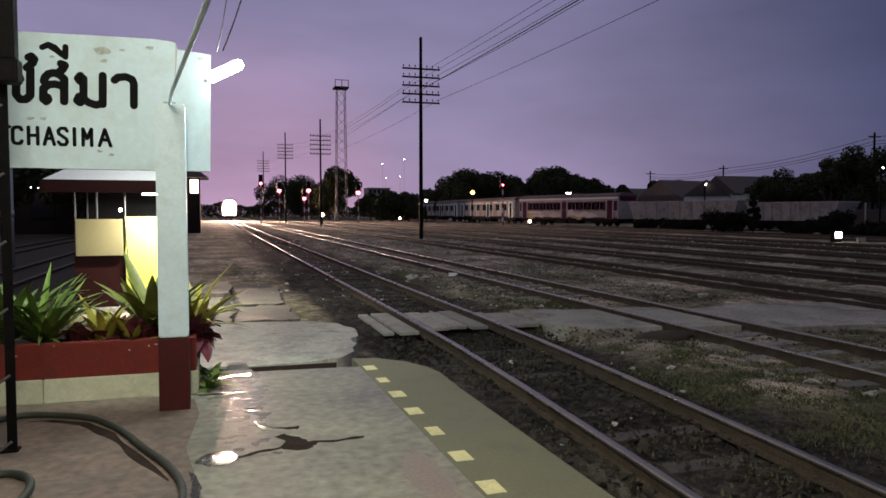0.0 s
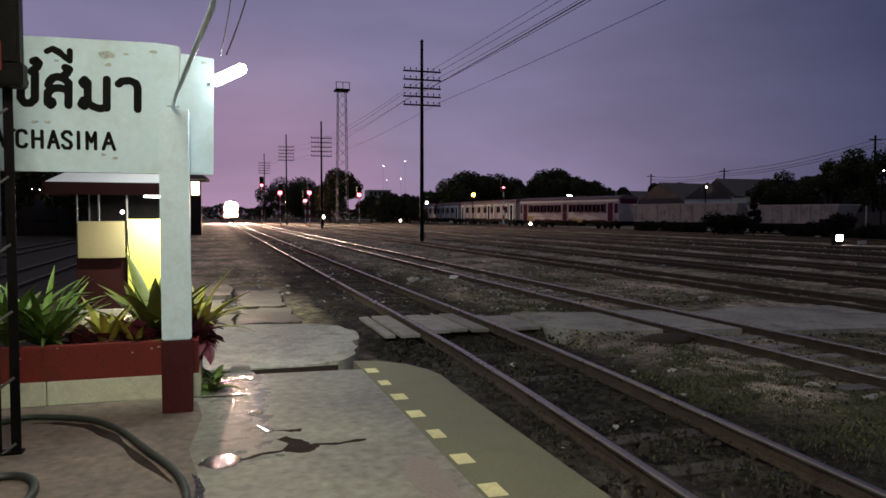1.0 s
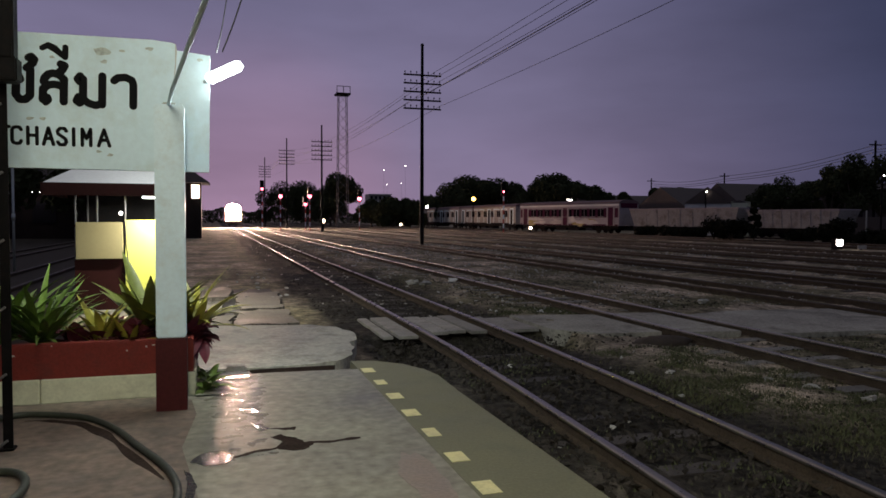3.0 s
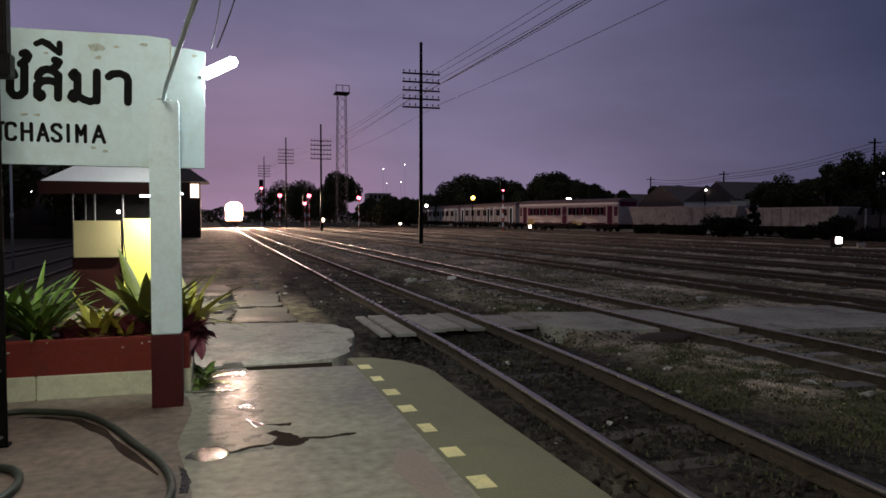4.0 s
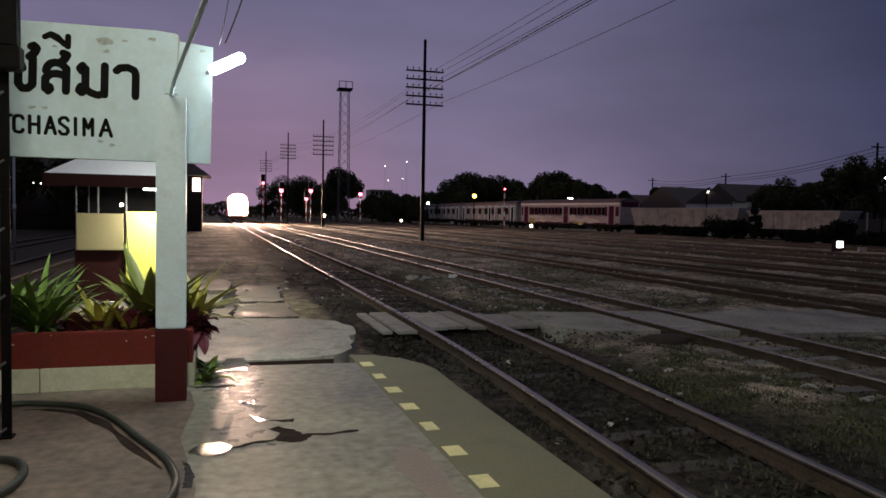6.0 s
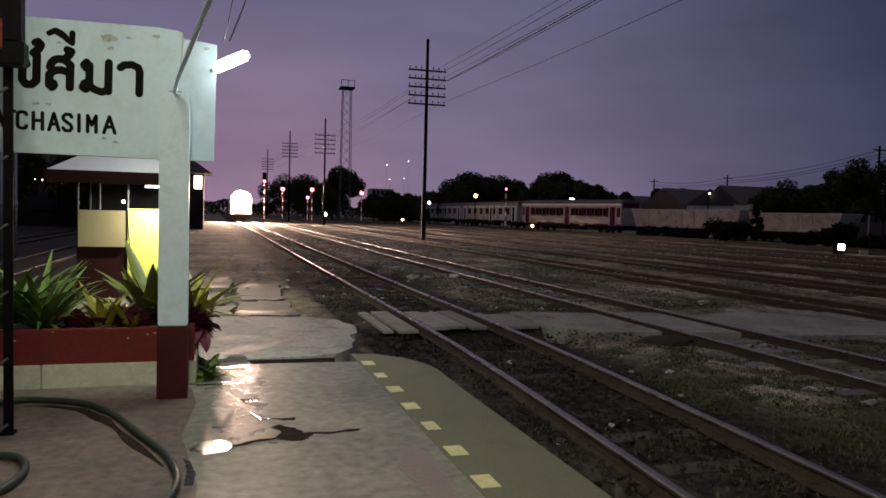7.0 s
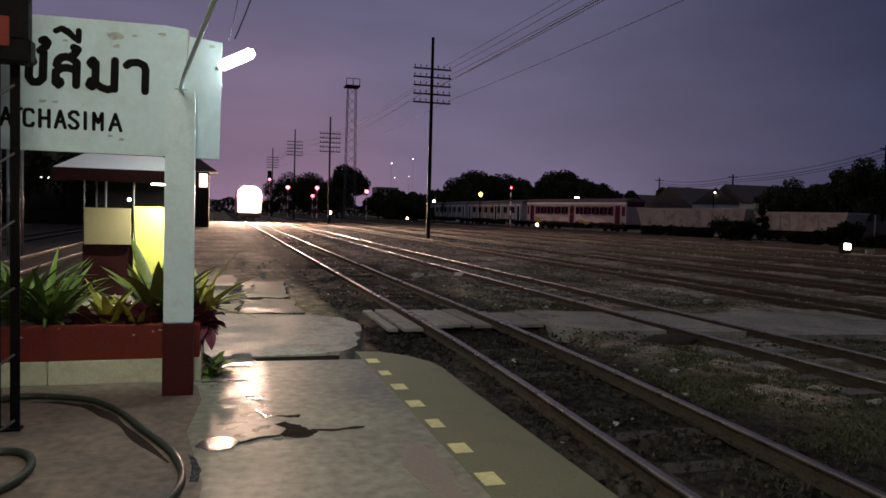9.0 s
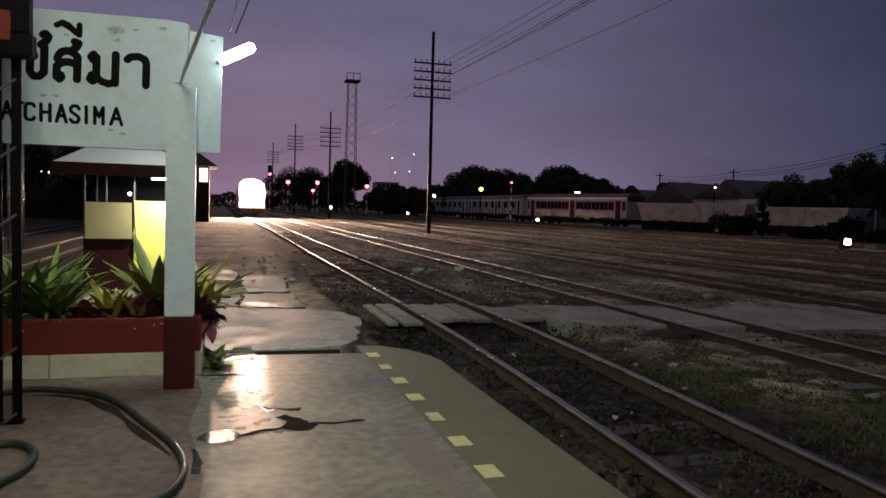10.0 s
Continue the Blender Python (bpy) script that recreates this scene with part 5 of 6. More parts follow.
def build_signals():
    signal(6.1, 101, 5.2, r=0.17)
    signal(8.5, 101, 4.25, r=0.25)
    signal(12.4, 101, 4.3, r=0.25)
    signal(11.7, 100, 3.2, r=0.2)
    signal(19.2, 101, 4.05, r=0.26)
    signal(34.2, 85.0, 4.7, r=0.12)
    ground_lamp(36.5, 82.0, 0.25, ORANGELAMP, 0.19, "low glowing yard lamp beside the siding")
    ground_lamp(36.5, 147.0, 0.15, ORANGELAMP, 0.26, "low glowing yard lamp beside the siding")
    ground_lamp(14.2, 101.0, 1.0, ORANGELAMP, 0.26, "low glowing yard lamp beside the line")
    b = thing("signal_box_lamp", "square white illuminated point indicator by the siding", "lamp", loc=(33.2, 32.6, BED))
    part("case", Geo().box((-0.28, 0.0, 0.0), (0.28, 0.3, 0.62), 0.02), UNDER, b)
    part("face", Geo().box((-0.22, -0.03, 0.22), (0.22, -0.002, 0.56), 0.03), WHITELAMP, b, "glowing white face")
    m = thing("marker_board", "small pale marker board near the siding", "board", loc=(34.2, 32.0, BED))
    part("board", Geo().box((-0.3, 0, 0.05), (0.3, 0.06, 0.26), 0.01), PALE, m)
    part("stake", Geo().box((-0.04, 0.06, -0.1), (0.04, 0.12, 0.2)), UNDER, m)
    pole_lamp(33.5, 117.0, 3.3, WHITELAMP, 0.24, "white globe yard lamp on a thin pole")
    pole_lamp(37.0, 104.0, 4.3, YELLOWLAMP, 0.30, "yellow sodium yard lamp on a pole")
    pole_lamp(39.5, 150.0, 4.2, WHITELAMP, 0.30, "flat white yard light", True)
    pole_lamp(41.5, 127.0, 4.0, WHITELAMP, 0.22, "flat white yard light", True)
    pole_lamp(44.0, 110.0, 3.6, WHITELAMP, 0.12, "flat white yard light", True)
    pole_lamp(42.7, 84.0, 3.75, WHITELAMP, 0.12, "flat white yard light", True)
    pole_lamp(50.2, 67.0, 4.3, WHITELAMP, 0.08, "small white light at a house gable")
    pole_lamp(45.53, 41.0, 4.49, WHITELAMP, 0.06, "small white light before a roadside tree")
    pole_lamp(74.0, 330.0, 23.6, WHITELAMP, 0.18, "distant small white light on a mast")
    pole_lamp(84.1, 330.0, 25.9, WHITELAMP, 0.18, "distant small white light on a mast")
    pole_lamp(75.5, 330.0, 17.2, WHITELAMP, 0.14, "distant small white light on a mast")
    pole_lamp(82.2, 330.0, 17.9, WHITELAMP, 0.14, "distant small white light on a mast")


# ---- rolling stock on the siding ----
SLANT = 12.5


def body_outline(w, h0, h1, crown):
    return [(-w, h0), (w, h0), (w, h1 - crown), (w * 0.93, h1 - crown * 0.45), (w * 0.6, h1 - crown * 0.08), (0, h1), (-w * 0.6, h1 - crown * 0.08), (-w * 0.93, h1 - crown * 0.45), (-w, h1 - crown)]


def bogie(parent, y, z0):
    b = part("bogie", Geo().box((-1.0, y - 1.5, z0 + 0.35), (1.0, y + 1.5, z0 + 0.75), 0.03), UNDER, parent)
    for dy in (-1.0, 1.0):
        for x in (-0.56, 0.5):
            part("wheel", Geo().tube([(x, y + dy, z0 + 0.43), (x + 0.1, y + dy, z0 + 0.43)], 0.43, 18), UNDER, b)


def passenger_car(name, label, x, y0, y1, body, band, roofm, windows, doors, group, turn=0.0):
    c = thing(name, label, "train car", group, loc=(x, y0, RAIL_TOP))
    c.rotation_euler = (0, 0, radians(turn))
    n = y1 - y0
    part("body", Geo().prism(body_outline(1.4, 0.85, 3.25, 0.02), 1, 0, n), body, c)
    part("roof", Geo().prism([(-1.44, 3.24), (1.44, 3.24), (1.36, 3.45), (0.9, 3.62), (0, 3.7), (-0.9, 3.62), (-1.36, 3.45)], 1, -0.05, n + 0.05), roofm, c)
    if band:
        part("window_band", Geo().box((-1.412, 0.15, 1.75), (-1.398, n - 0.15, 2.78)), band, c, "maroon window band")
    part("sill_stripe", Geo().box((-1.415, 0.1, 0.86), (-1.40, n - 0.1, 1.0)), band or UNDER, c)
    for i in range(windows):
        y = 2.2 + (n - 4.4) * (i + 0.5) / windows
        w = min(1.25, (n - 4.4) / windows * 0.72)
        f = part("window", Geo().box((-1.43, y - w / 2, 1.84), (-1.404, y + w / 2, 2.70), 0.01), OPENWIN, c)
        part("window_frame", Geo().box((-1.437, y - w / 2 - 0.05, 2.70), (-1.404, y + w / 2 + 0.05, 2.74)).box((-1.437, y - w / 2 - 0.05, 1.80), (-1.404, y + w / 2 + 0.05, 1.86)).box((-1.437, y - 0.02, 1.86), (-1.431, y + 0.02, 2.66)), body, f)
    for y in doors:
        d = part("door", Geo().box((-1.432, y - 0.42, 0.9), (-1.403, y + 0.42, 2.85), 0.01), UNDER if not band else CARMAROON, c)
        part("door_post", Geo().box((-1.45, y - 0.62, 0.88), (-1.404, y - 0.43, 3.0)).box((-1.45, y + 0.43, 0.88), (-1.404, y + 0.62, 3.0)).box((-1.45, y - 0.43, 2.86), (-1.404, y + 0.43, 3.0)), CARWHITE if band else POSTWHITE, d)
    if not band:
        for y in (4.2, 7.0, 13.2, 16.0, 18.8):
            part("panel_frame", Geo().box((-1.425, y - 1.1, 1.05), (-1.403, y - 0.98, 3.0)).box((-1.425, y + 0.98, 1.05), (-1.403, y + 1.1, 3.0)).box((-1.425, y - 0.98, 2.88), (-1.403, y + 0.98, 3.0)), POSTWHITE, c, "pale panel frame")
    part("underframe", Geo().box((-1.2, 0.3, 0.55), (1.2, n - 0.3, 0.85), 0.02), UNDER, c)
    for y in (n * 0.42, n * 0.55):
        part("equipment_box", Geo().box((-1.25, y - 1.0, 0.25), (-0.3, y + 1.0, 0.6), 0.03), UNDER, c)
    bogie(c, 3.2, 0)
    bogie(c, n - 3.2, 0)
    for y in (-0.02, n + 0.02):
        part("coupler", Geo().box((-0.15, y - 0.35, 0.6), (0.15, y + 0.35, 0.85), 0.02), UNDER, c)
    return c


def build_rolling_stock():
    c = passenger_car("railcar", "faded white and maroon diesel railcar with graffiti", 42.9, 70.4, 88.5, CARWHITE, CARMAROON, CARROOF, 10, (1.3, 9.05, 16.9), "siding stock", SLANT)
    rnd = random.Random(4)
    for i in range(14):
        y, z = rnd.uniform(4, 17), rnd.uniform(1.0, 1.7)
        part("graffiti", Geo().prism(uneven(y, z, rnd.uniform(0.5, 1.4), rnd.uniform(0.15, 0.35), 12, i, 0.4), 0, -1.422 - 0.004 * (i % 3), -1.405), GRAFA if i % 3 == 0 else GRAFB, c, "blotchy sprayed paint")
    part("gutter_strip", Geo().box((-1.447, 0.0, 3.02), (-1.402, 18.1, 3.235), 0.01), WHITEWASH, c, "pale strip under the roof")
    part("cab_visor", Geo().box((-1.2, -0.08, 2.8), (1.2, 0.0, 3.3), 0.02), CARMAROON, c)
    for y in (91.6, 115.4, 139.2, 163.0):
        passenger_car("passenger_coach", "dusty pale grey passenger coach with open doors", 40.0, y, y + 23.2, CARGREY, None, CARROOF, 7, (1.4, 10.0, 21.8), "siding coaches")
    siding = thing("railway_track", "rusty slanting siding under the parked stock", "railway track", "yard tracks", "structure")
    siding.location, siding.rotation_euler = (43.0, 70.0, 0.0), (0, 0, radians(SLANT))
    for d in (-0.53, 0.53):
        web, head = rail_geo(d, -34, 21)
        part("rail_head", head, RAILDULL, part("rail", web, RAILRUST, siding), "worn steel running surface")
    bed = Geo()
    for k in range(78):
        bed.box((-1, k * 0.7 - 34, -0.5), (1, k * 0.7 - 33.78, -0.34))
    part("sleepers", bed, TIMBER, siding, kind="stuff")
    for x, y0, y1, top in ((46.2, 55.6, 69.2, 2.58), (48.25, 46.4, 55.0, 2.34)):
        w = thing("hopper_wagon", "grey ribbed freight hopper wagon on the siding", "freight wagon", "siding wagons", loc=(x, y0, RAIL_TOP))
        w.rotation_euler = (0, 0, radians(SLANT))
        n = y1 - y0
        part("body", Geo().add([(-1.25, 0.6, 0.85), (1.25, 0.6, 0.85), (1.25, n - 0.6, 0.85), (-1.25, n - 0.6, 0.85), (-1.4, 0, top), (1.4, 0, top), (1.4, n, top), (-1.4, n, top)],
                               [(0, 3, 2, 1), (0, 1, 5, 4), (1, 2, 6, 5), (2, 3, 7, 6), (3, 0, 4, 7), (4, 5, 6, 7)]), CARGREY, w)
        part("top_rim", Geo().box((-1.46, -0.03, top - 0.03), (1.46, n + 0.03, top + 0.08), 0.01), CARWHITE, w, "pale top rim")
        for i in range(9):
            y = 0.8 + (n - 1.6) * i / 8
            part("rib", Geo().add([(-1.25, y - 0.05, 0.9), (-1.285, y - 0.05, 0.9), (-1.285, y + 0.05, 0.9), (-1.25, y + 0.05, 0.9), (-1.39, y - 0.05, top - 0.03), (-1.42, y - 0.05, top - 0.03), (-1.42, y + 0.05, top - 0.03), (-1.39, y + 0.05, top - 0.03)],
                                  [(0, 1, 5, 4), (1, 2, 6, 5), (2, 3, 7, 6), (3, 0, 4, 7)]), CARGREY, w)
        part("underframe", Geo().box((-1.1, 0.2, 0.5), (1.1, n - 0.2, 0.86), 0.02), UNDER, w)
        bogie(w, 2.0, 0)
        bogie(w, n - 2.0, 0)


# ---- trees, houses, distance ----
def tree(loc, height, spread, seed, label, leaves=1800, size=0.42, trunk_part=0.35, group="yard trees", leafm=TREELEAF):
    t = thing("tree", label, "tree", group, loc=loc)
    rnd = random.Random(seed)
    th = height * trunk_part
    g = Geo().tube([(0, 0, -0.2), (0.05, 0, th * 0.6), (rnd.uniform(-0.2, 0.2), 0, th * 1.5)], [height * 0.035, height * 0.028, height * 0.015], 9)
    centres = []
    for i in range(9):
        a = i * 2.4 + rnd.uniform(-0.4, 0.4)
        r = spread * rnd.uniform(0.25, 0.72)
        c = Vector((r * math.cos(a), r * math.sin(a), th + (height - th) * rnd.uniform(0.15, 0.78)))
        centres.append((c, spread * rnd.uniform(0.26, 0.46)))
        g.tube([(0, 0, th * 0.9), c * 0.5 + Vector((0, 0, th * 0.5)), c], [height * 0.015, height * 0.01, height * 0.004], 5, False)
    centres.append((Vector((0, 0, height - spread * 0.35)), spread * 0.38))
    part("trunk", g, BARK, t)
    v, f = [], []
    for i in range(leaves):
        c, r = centres[rnd.randrange(len(centres))]
        d = Vector((rnd.gauss(0, 1), rnd.gauss(0, 1), rnd.gauss(0, 0.8))).normalized()
        p = c + d * r * rnd.uniform(0.35, 1.06) ** 0.6
        s = size * rnd.uniform(0.5, 1.2)
        n = (d + Vector((rnd.uniform(-1, 1), rnd.uniform(-1, 1), rnd.uniform(-0.4, 1)))).normalized()
        a = n.orthogonal().normalized()
        a.rotate(Matrix.Rotation(rnd.uniform(0, 6.3), 3, n))
        b = n.cross(a)
        k = len(v)
        v += [tuple(p - a * s), tuple(p + b * s * 0.5 + n * s * 0.15), tuple(p + a * s), tuple(p - b * s * 0.5 + n * s * 0.15)]
        f.append((k, k + 1, k + 2, k + 3))
    me = bpy.data.meshes.new("crown")
    me.from_pydata(v, [], f)
    me.materials.append(leafm)
    part("crown", me, None, t)
    return t


def house(loc, w, d, wall_h, ridge, turn, wall=PALEWALL, label="low house with a dark tiled gable roof", o=0.5):
    h = thing("house", label, "house", "houses behind the yard", loc=loc)
    h.rotation_euler = (0, 0, radians(turn))
    part("wall", Geo().box((-w / 2, -d / 2, -0.3), (w / 2, d / 2, wall_h)), wall, h)
    part("roof", Geo().add([(-w / 2 - o, -d / 2 - o, wall_h - 0.1), (w / 2 + o, -d / 2 - o, wall_h - 0.1), (w / 2 + o, d / 2 + o, wall_h - 0.1), (-w / 2 - o, d / 2 + o, wall_h - 0.1), (-w / 2 - o, 0, ridge), (w / 2 + o, 0, ridge)],
                           [(0, 1, 5, 4), (2, 3, 4, 5), (0, 4, 3), (1, 2, 5), (0, 3, 2, 1)]), TILEROOF, h)
    part("gable", Geo().prism([(-d / 2, wall_h - 0.05), (d / 2, wall_h - 0.05), (0, ridge - 0.25)], 0, -w / 2 - 0.02, w / 2 + 0.02), wall, h)
    for i in range(3):
        x = -w / 2 + w * (i + 0.5) / 3
        p = part("window", Geo().box((x - 0.5, -d / 2 - 0.04, 0.9), (x + 0.5, -d / 2 - 0.004, wall_h - 0.5), 0.01), GLASS, h)
        part("window_frame", Geo().box((x - 0.56, -d / 2 - 0.05, 0.82), (x + 0.56, -d / 2 - 0.004, 0.9)), wall, p)


def build_distance():
    dark = "dark leafy tree behind the siding at dusk"
    rows = [(0.158, 150, 11.0, 5.4), (0.150, 165, 9.5, 6.0), (0.207, 140, 5.4, 3.6), (0.118, 190, 11, 7), (0.085, 210, 12, 8), (0.237, 128, 5.4, 3.6), (0.262, 128, 4.8, 3.4),
            (0.327, 130, 8.0, 5.0), (0.352, 128, 9.6, 5.2), (0.378, 128, 9.0, 5.2), (0.298, 150, 6.5, 4.0), (0.42, 126, 8.2, 5), (0.455, 118, 8.2, 5.0), (0.488, 112, 9.3, 5.0), (0.52, 108, 7.8, 4.4), (0.548, 105, 6.8, 3.2),
            (0.60, 100, 5.8, 2.2), (0.655, 98, 6.4, 2.4), (0.70, 95, 6.4, 2.4)]
    for i, (q, y, h, s) in enumerate(rows):
        tree((q * y, y, BED), h, s, 100 + i, dark, 9000, 0.34, 0.1)
    for i, (q, y, h, s) in enumerate([(0.865, 63, 5.4, 2.3), (0.90, 62, 6.2, 3.0), (0.945, 61, 5.6, 2.5)]):
        tree((q * y, y, BED), h, s, 140 + i, dark, 5000, 0.19, 0.1)
    for i, (q, y, h, s) in enumerate([(0.995, 56, 6.9, 2.2), (1.045, 54, 7.9, 2.6), (1.11, 53, 7.8, 3.2), (1.19, 52, 8.2, 3.6)]):
        tree((q * y, y, BED), h, s, 150 + i, "dusky green tree standing beyond the wagons", 4600, 0.19, 0.25)
    # the seven lowest bushes are added to give the dark band under the wagons
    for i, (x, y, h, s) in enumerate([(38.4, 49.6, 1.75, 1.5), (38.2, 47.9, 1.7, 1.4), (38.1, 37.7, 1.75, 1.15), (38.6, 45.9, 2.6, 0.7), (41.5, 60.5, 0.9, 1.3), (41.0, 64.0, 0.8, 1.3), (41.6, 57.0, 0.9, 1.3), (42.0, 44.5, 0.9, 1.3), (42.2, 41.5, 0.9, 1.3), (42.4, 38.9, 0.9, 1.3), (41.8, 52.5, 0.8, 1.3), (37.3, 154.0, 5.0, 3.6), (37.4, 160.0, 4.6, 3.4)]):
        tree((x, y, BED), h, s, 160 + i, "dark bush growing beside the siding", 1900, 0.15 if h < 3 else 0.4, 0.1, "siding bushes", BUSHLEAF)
    house((66, 106, BED), 22, 10, 3.2, 5.6, 0, DARKWALL)
    house((66, 87, BED), 18, 9, 3.2, 6.0, 10, DARKWALL)
    house((76, 84, BED), 22, 10, 3.4, 6.6, 0, DARKWALL)
    house((84, 78, BED), 20, 10, 3.4, 6.8, 0, DARKWALL)
    house((52, 69, BED), 4.6, 4.6, 3.5, 5.2, 50, WHITEWASH, "small pale house with a low gable", 0.12)
    house((49.5, 60.7, BED), 1.5, 1.5, 3.45, 3.6, 40, CREAM, "small cream hut behind the wagons", 0.04)
    q = thing("marker_post", "short pale concrete post beyond the wagons", "post", loc=(51.4, 47.8, BED))
    part("shaft", Geo().tube([(0, 0, -0.1), (0, 0, 2.4)], [0.07, 0.06], 8), PALE, q)
    part("cap", Geo().tube([(0, 0, 2.4), (0, 0, 2.46)], [0.08, 0.05], 8), PALE, q)
    solo("boundary_wall", Geo().box((53.4, 20, -0.5), (53.65, 66, 1.6)), DARKWALL, "dark low boundary wall behind the siding", "wall", kind="structure")
    rnd = random.Random(21)
    v, f = [], []
    for i in range(26000):
        x = rnd.uniform(-160, 190)
        top = 4.5 + 2.6 * noise.noise((x * 0.05, 2, 0)) + 1.6 * noise.noise((x * 0.22, 5, 0))
        p = Vector((x, 262 + rnd.uniform(-6, 6), BED + max(0.3, top) * rnd.random() ** 0.6))
        n = Vector((rnd.uniform(-1, 1), rnd.uniform(-1, 0.3), rnd.uniform(-0.3, 1))).normalized()
        q = n.orthogonal().normalized() * rnd.uniform(0.3, 0.75)
        w = n.cross(q) * 0.6
        k = len(v)
        v += [tuple(p - q), tuple(p + w), tuple(p + q), tuple(p - w)]
        f.append((k, k + 1, k + 2, k + 3))
    me = bpy.data.meshes.new("far_woods")
    me.from_pydata(v, [], f)
    me.materials.append(TREELEAF)
    tagged(new("far_woods", me), "dark line of distant trees on the horizon", "woods", kind="stuff")
    b = thing("apartment_building", "distant pale multi-storey building with dark windows", "building", loc=(65.7, 300.0, BED))
    part("wall", Geo().box((-4.6, 0, -0.5), (4.6, 9, 12.0)), PALEWALL, b)
    for i in range(4):
        z = 12.0 * (i + 1) / 4
        part("floor_slab", Geo().box((-4.9, -1.0, z - 0.3), (4.9, -0.01, z)), WHITEWASH, b, "white balcony slab")
        for k in range(5):
            x = 1.79 * (k - 2)
            part("window", Geo().box((x - 0.5, -0.06, z - 2.3), (x + 0.5, -0.005, z - 0.9)), GLASS, b)
    # buildings to the left of the line
    s = thing("station_shed", "long dark station building beyond the kiosk", "building", loc=(0, 0, BED))
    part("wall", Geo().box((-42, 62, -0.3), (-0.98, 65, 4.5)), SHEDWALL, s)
    part("roof", Geo().add([(-43, 60.8, 4.4), (-0.3, 60.8, 4.4), (-0.3, 66, 4.4), (-43, 66, 4.4), (-43, 63.4, 6.4), (-3.0, 63.4, 6.4)], [(0, 1, 5, 4), (2, 3, 4, 5), (0, 4, 3), (1, 2, 5), (0, 3, 2, 1)]), TILEROOF, s)
    for i in range(7):
        x = -40 + i * 5.4
        part("window", Geo().box((x, 61.9, 1.2), (x + 1.6, 61.996, 2.8)), GLASS, s)
    part("lit_window", Geo().box((-1.7, 61.93, 3.20), (-1.1, 61.99, 4.25), 0.01), LITWIN, s, "warm lit window")
    for i in range(3):
        part("platform_lamp", Geo().box((-3.2 - i * 5, 60.5, 3.4), (-2.2 - i * 5, 60.6, 3.5)), TUBE if i == 0 else WHITELAMP, s, "lit lamp under the eaves")
    for x in (-5.89, -6.09, -5.52):
        p = thing("pipe_post", "slim shiny steel pipe post by the side tracks", "post", "pipe posts", loc=(x, 24.0, BED))
        part("pipe", Geo().tube([(0, 0, -0.1), (0, 0, 3.2)], 0.035, 12), GALV, p, smooth=True)
        part("collar", Geo().tube([(0, 0, 1.5), (0, 0, 1.7)], 0.05, 12), GALV, p, smooth=True)
        part("cap", Geo().tube([(0, 0, 3.2), (0, 0, 3.24)], [0.045, 0.02], 12), GALV, p, smooth=True)
    for i, (x, y) in enumerate([(-30, 50), (-22, 56), (-14, 52), (-38, 58), (-9, 58)]):
        tree((x, y, BED), 6.0, 4.0, 170 + i, "dark tree beside the station building", 1800, 0.4, 0.3)
    for i, x in enumerate((-4.6, -7.9)):
        t = thing("railway_track", "rusty side track behind the platform", "railway track", "yard tracks", "structure")
        for d in (-0.53, 0.53):
            web, head = rail_geo(x + d, 16, 60)
            r = part("rail", web, RAILRUST, t)
            part("rail_head", head, RAILDULL, r, "dull steel running surface")
    # line of wooden poles and wires behind the houses
    spots = [(70, 108, 8.6), (72, 92, 8.6), (66, 60.5, 10.0), (64, 40, 10.5)]
    for x, y, h in spots:
        p = thing("utility_pole", "dark roadside utility pole behind the houses", "utility pole", "roadside poles", loc=(x, y, BED))
        part("shaft", Geo().tube([(0, 0, -0.2), (0, 0, h)], [0.16, 0.1], 8), STEEL, p)
        part("crossarm", Geo().box((-0.8, -0.06, h - 0.5), (0.8, 0.06, h - 0.38)), STEEL, p)
    for a, b in zip(spots, spots[1:]):
        for dz in (-0.45, -0.9, -1.2):
            A, B = Vector((a[0], a[1], BED + a[2] + dz)), Vector((b[0], b[1], BED + b[2] + dz))
            pts = [A.lerp(B, k / 10) - Vector((0, 0, 0.5 * math.sin(math.pi * k / 10))) for k in range(11)]
            solo("power_line", Geo().tube(pts, 0.03, 5), CABLE, "sagging power line between roadside poles", "wire", "power lines")


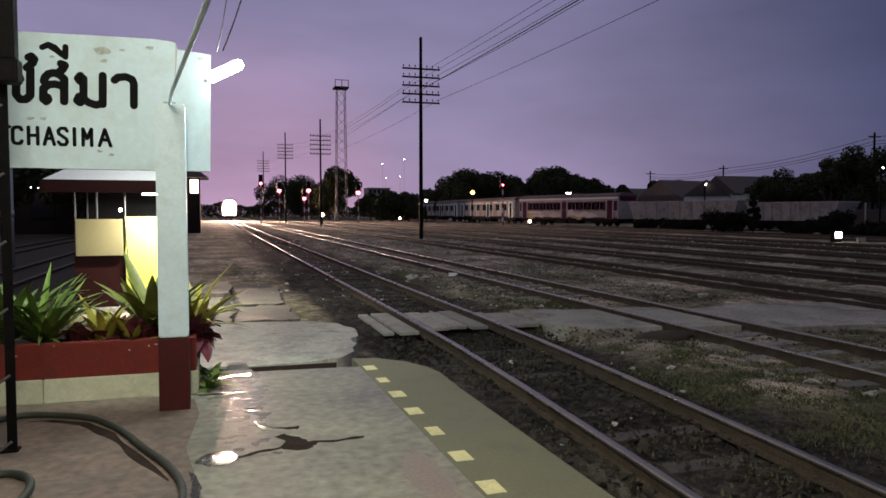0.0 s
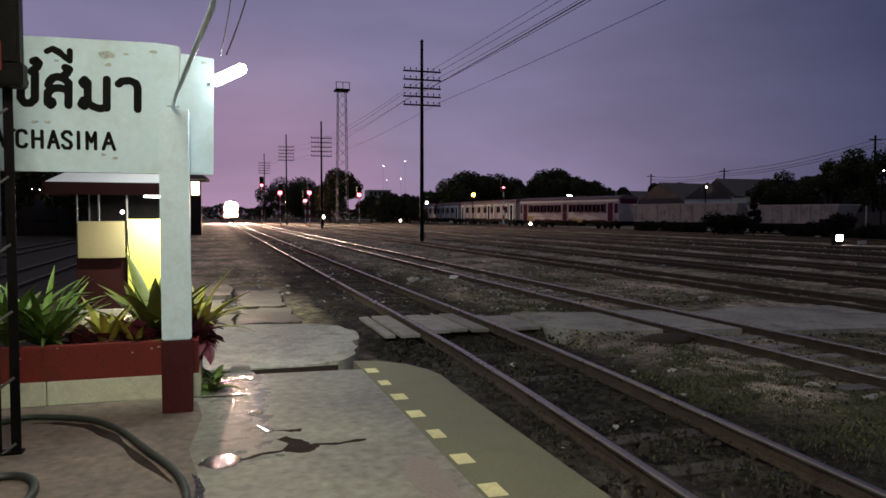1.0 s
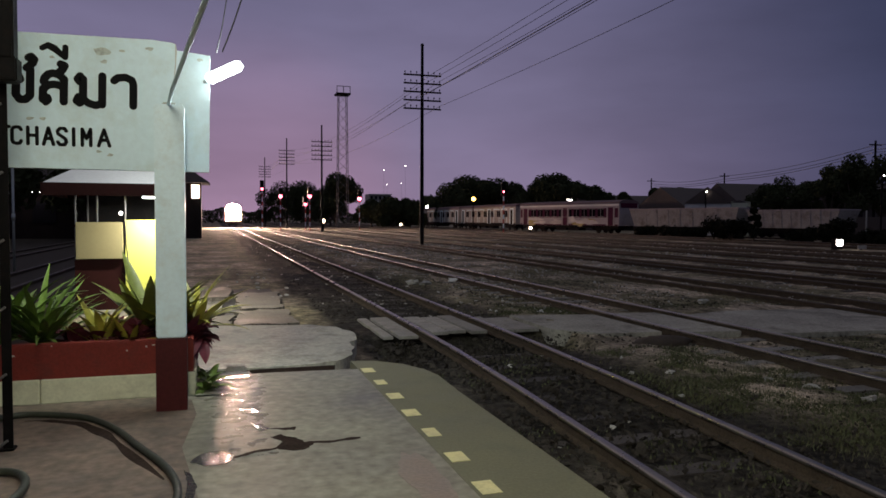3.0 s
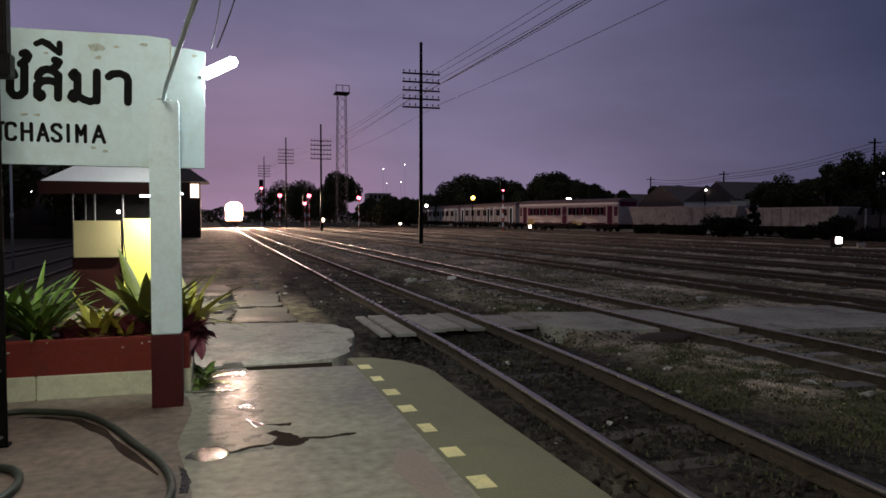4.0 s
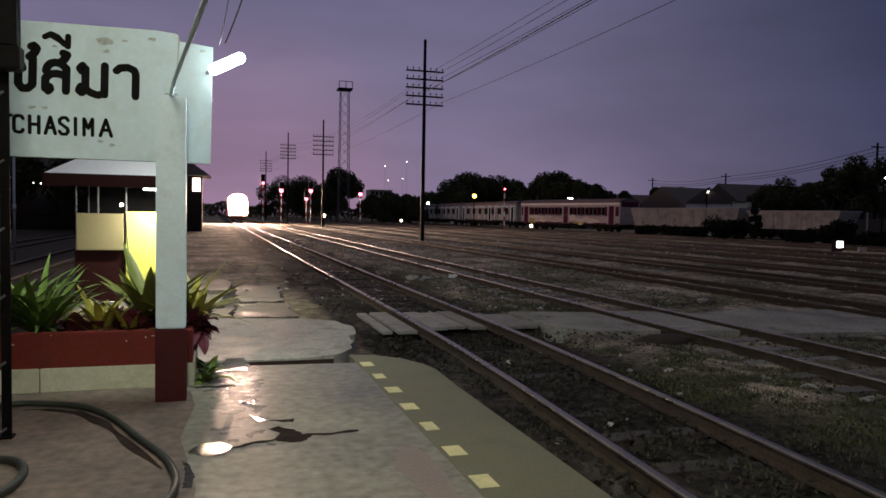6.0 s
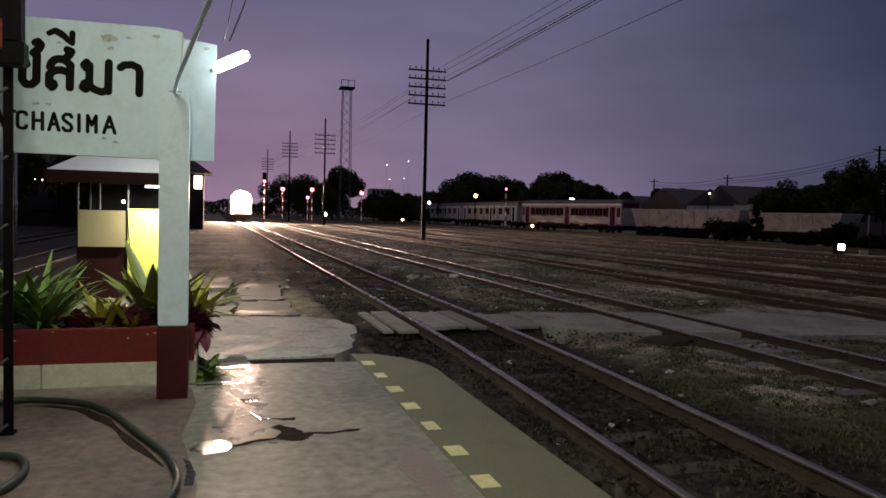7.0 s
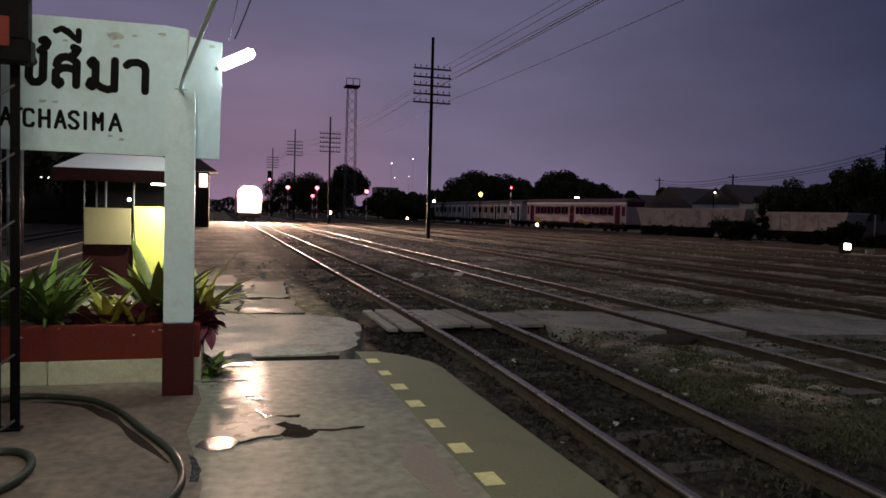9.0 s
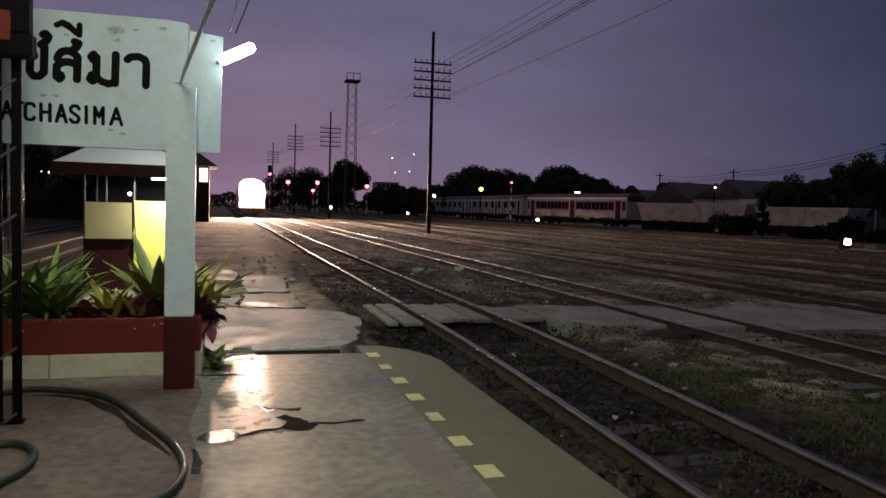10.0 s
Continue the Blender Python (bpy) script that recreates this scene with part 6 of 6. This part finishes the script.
# ---- the approaching train ----
def build_locomotive():
    c = thing("locomotive", "diesel locomotive approaching with glaring headlights", "locomotive", loc=(3.19, 158, RAIL_TOP))
    part("body", Geo().prism(body_outline(1.42, 0.9, 4.15, 1.1), 1, 0.25, 15.0), LOCORED, c)
    part("cab_front", Geo().prism(body_outline(1.40, 2.15, 4.13, 1.1), 1, 0.0, 0.248), LOCOCREAM, c, "cream cab front")
    part("lower_front", Geo().box((-1.38, 0.02, 0.93), (1.38, 0.248, 2.148), 0.05), LOCOCREAM, c, "cream lower nose")
    # pale windscreens: headlight glare put into the glass colour
    for x in (-0.66, 0.66):
        part("windscreen", Geo().box((x - 0.42, -0.012, 2.4), (x + 0.42, -0.003, 2.85), 0.02), GLAREGLASS, c, "windscreen with headlight glare in its pale colour")
    for x in (-0.6, 0.6):
        h = part("headlight", Geo().tube([(x, -0.10, 3.5), (x, -0.002, 3.5)], 0.31, 20), LOCOCREAM, c, "round hooded headlight housing")
        hood, ring = Geo(), [(0.315, -0.09), (0.33, -0.46), (0.30, -0.46), (0.30, -0.105)]
        hood.add([(x + r * math.cos(k * math.pi / 12), y, 3.5 + r * math.sin(k * math.pi / 12)) for r, y in ring for k in range(24)],
                 [(i * 24 + k, i * 24 + (k + 1) % 24, (i + 1) % 4 * 24 + (k + 1) % 24, (i + 1) % 4 * 24 + k) for i in range(4) for k in range(24)])
        part("hood", hood, LOCOCREAM, h, "deep round headlight hood")
        part("lens", Geo().tube([(x, -0.115, 3.5), (x, -0.102, 3.5)], [0.27, 0.285], 24), HEADLIGHT, h, "glaring headlight glass", True)
        # added lamp that washes the lower front white, like headlight glare
        m = part("marker_light", Geo().tube([(x * 1.6, -0.08, 1.35), (x * 1.6, -0.002, 1.35)], 0.16, 14), LOCOCREAM, c, "added lower lamp housing for whitening the front")
        part("lens", Geo().ball((x * 1.6, -0.1, 1.35), 0.12, 12, 8), FRONTFILLGLASS, m, "added lower lamp glass that whitens the front", True)
    # four more added lamps whiten the upper front and hoods
    for x, z in ((-0.15, 3.86), (0.15, 3.86), (-1.05, 3.0), (1.05, 3.0)):
        m = part("roof_marker", Geo().tube([(x, -0.1, z), (x, -0.002, z)], 0.10, 12), LOCOCREAM, c, "added upper lamp housing for whitening the front")
        part("lens", Geo().ball((x, -0.16, z), 0.11, 12, 8), FRONTFILLGLASS, m, "added upper lamp glass that whitens the front", True)
    part("nose_panel", Geo().box((-0.7, -0.04, 1.0), (0.7, 0.018, 2.1), 0.03), LOCOCREAM, c)
    part("buffer_beam", Geo().box((-1.3, -0.15, 0.45), (1.3, 0.1, 0.92), 0.03), UNDER, c)
    part("coupler", Geo().box((-0.14, -0.6, 0.55), (0.14, -0.15, 0.82), 0.03), UNDER, c)
    part("underframe", Geo().box((-1.2, 0.2, 0.6), (1.2, 15.0, 0.9)), UNDER, c)
    bogie(c, 3.0, 0)
    bogie(c, 12.0, 0)
    return c


build_ground()
build_platform()
build_floor_marks()
build_hose()
build_name_board()
build_lattice_column()
build_roof()
build_planter()
build_plants()
build_kiosk()
build_crossing()
build_poles()
build_flood_tower()
build_signals()
build_rolling_stock()
build_distance()
locomotive = build_locomotive()
build_tracks()
build_ballast()


def motions():
    walk(locomotive, [(0.0, pose(3.19, 158, RAIL_TOP)), (2.5, pose(3.19, 139, RAIL_TOP)), (5.0, pose(3.19, 118.5, RAIL_TOP)), (7.5, pose(3.19, 100, RAIL_TOP)), (10.0, pose(3.19, 84, RAIL_TOP))])


motions()
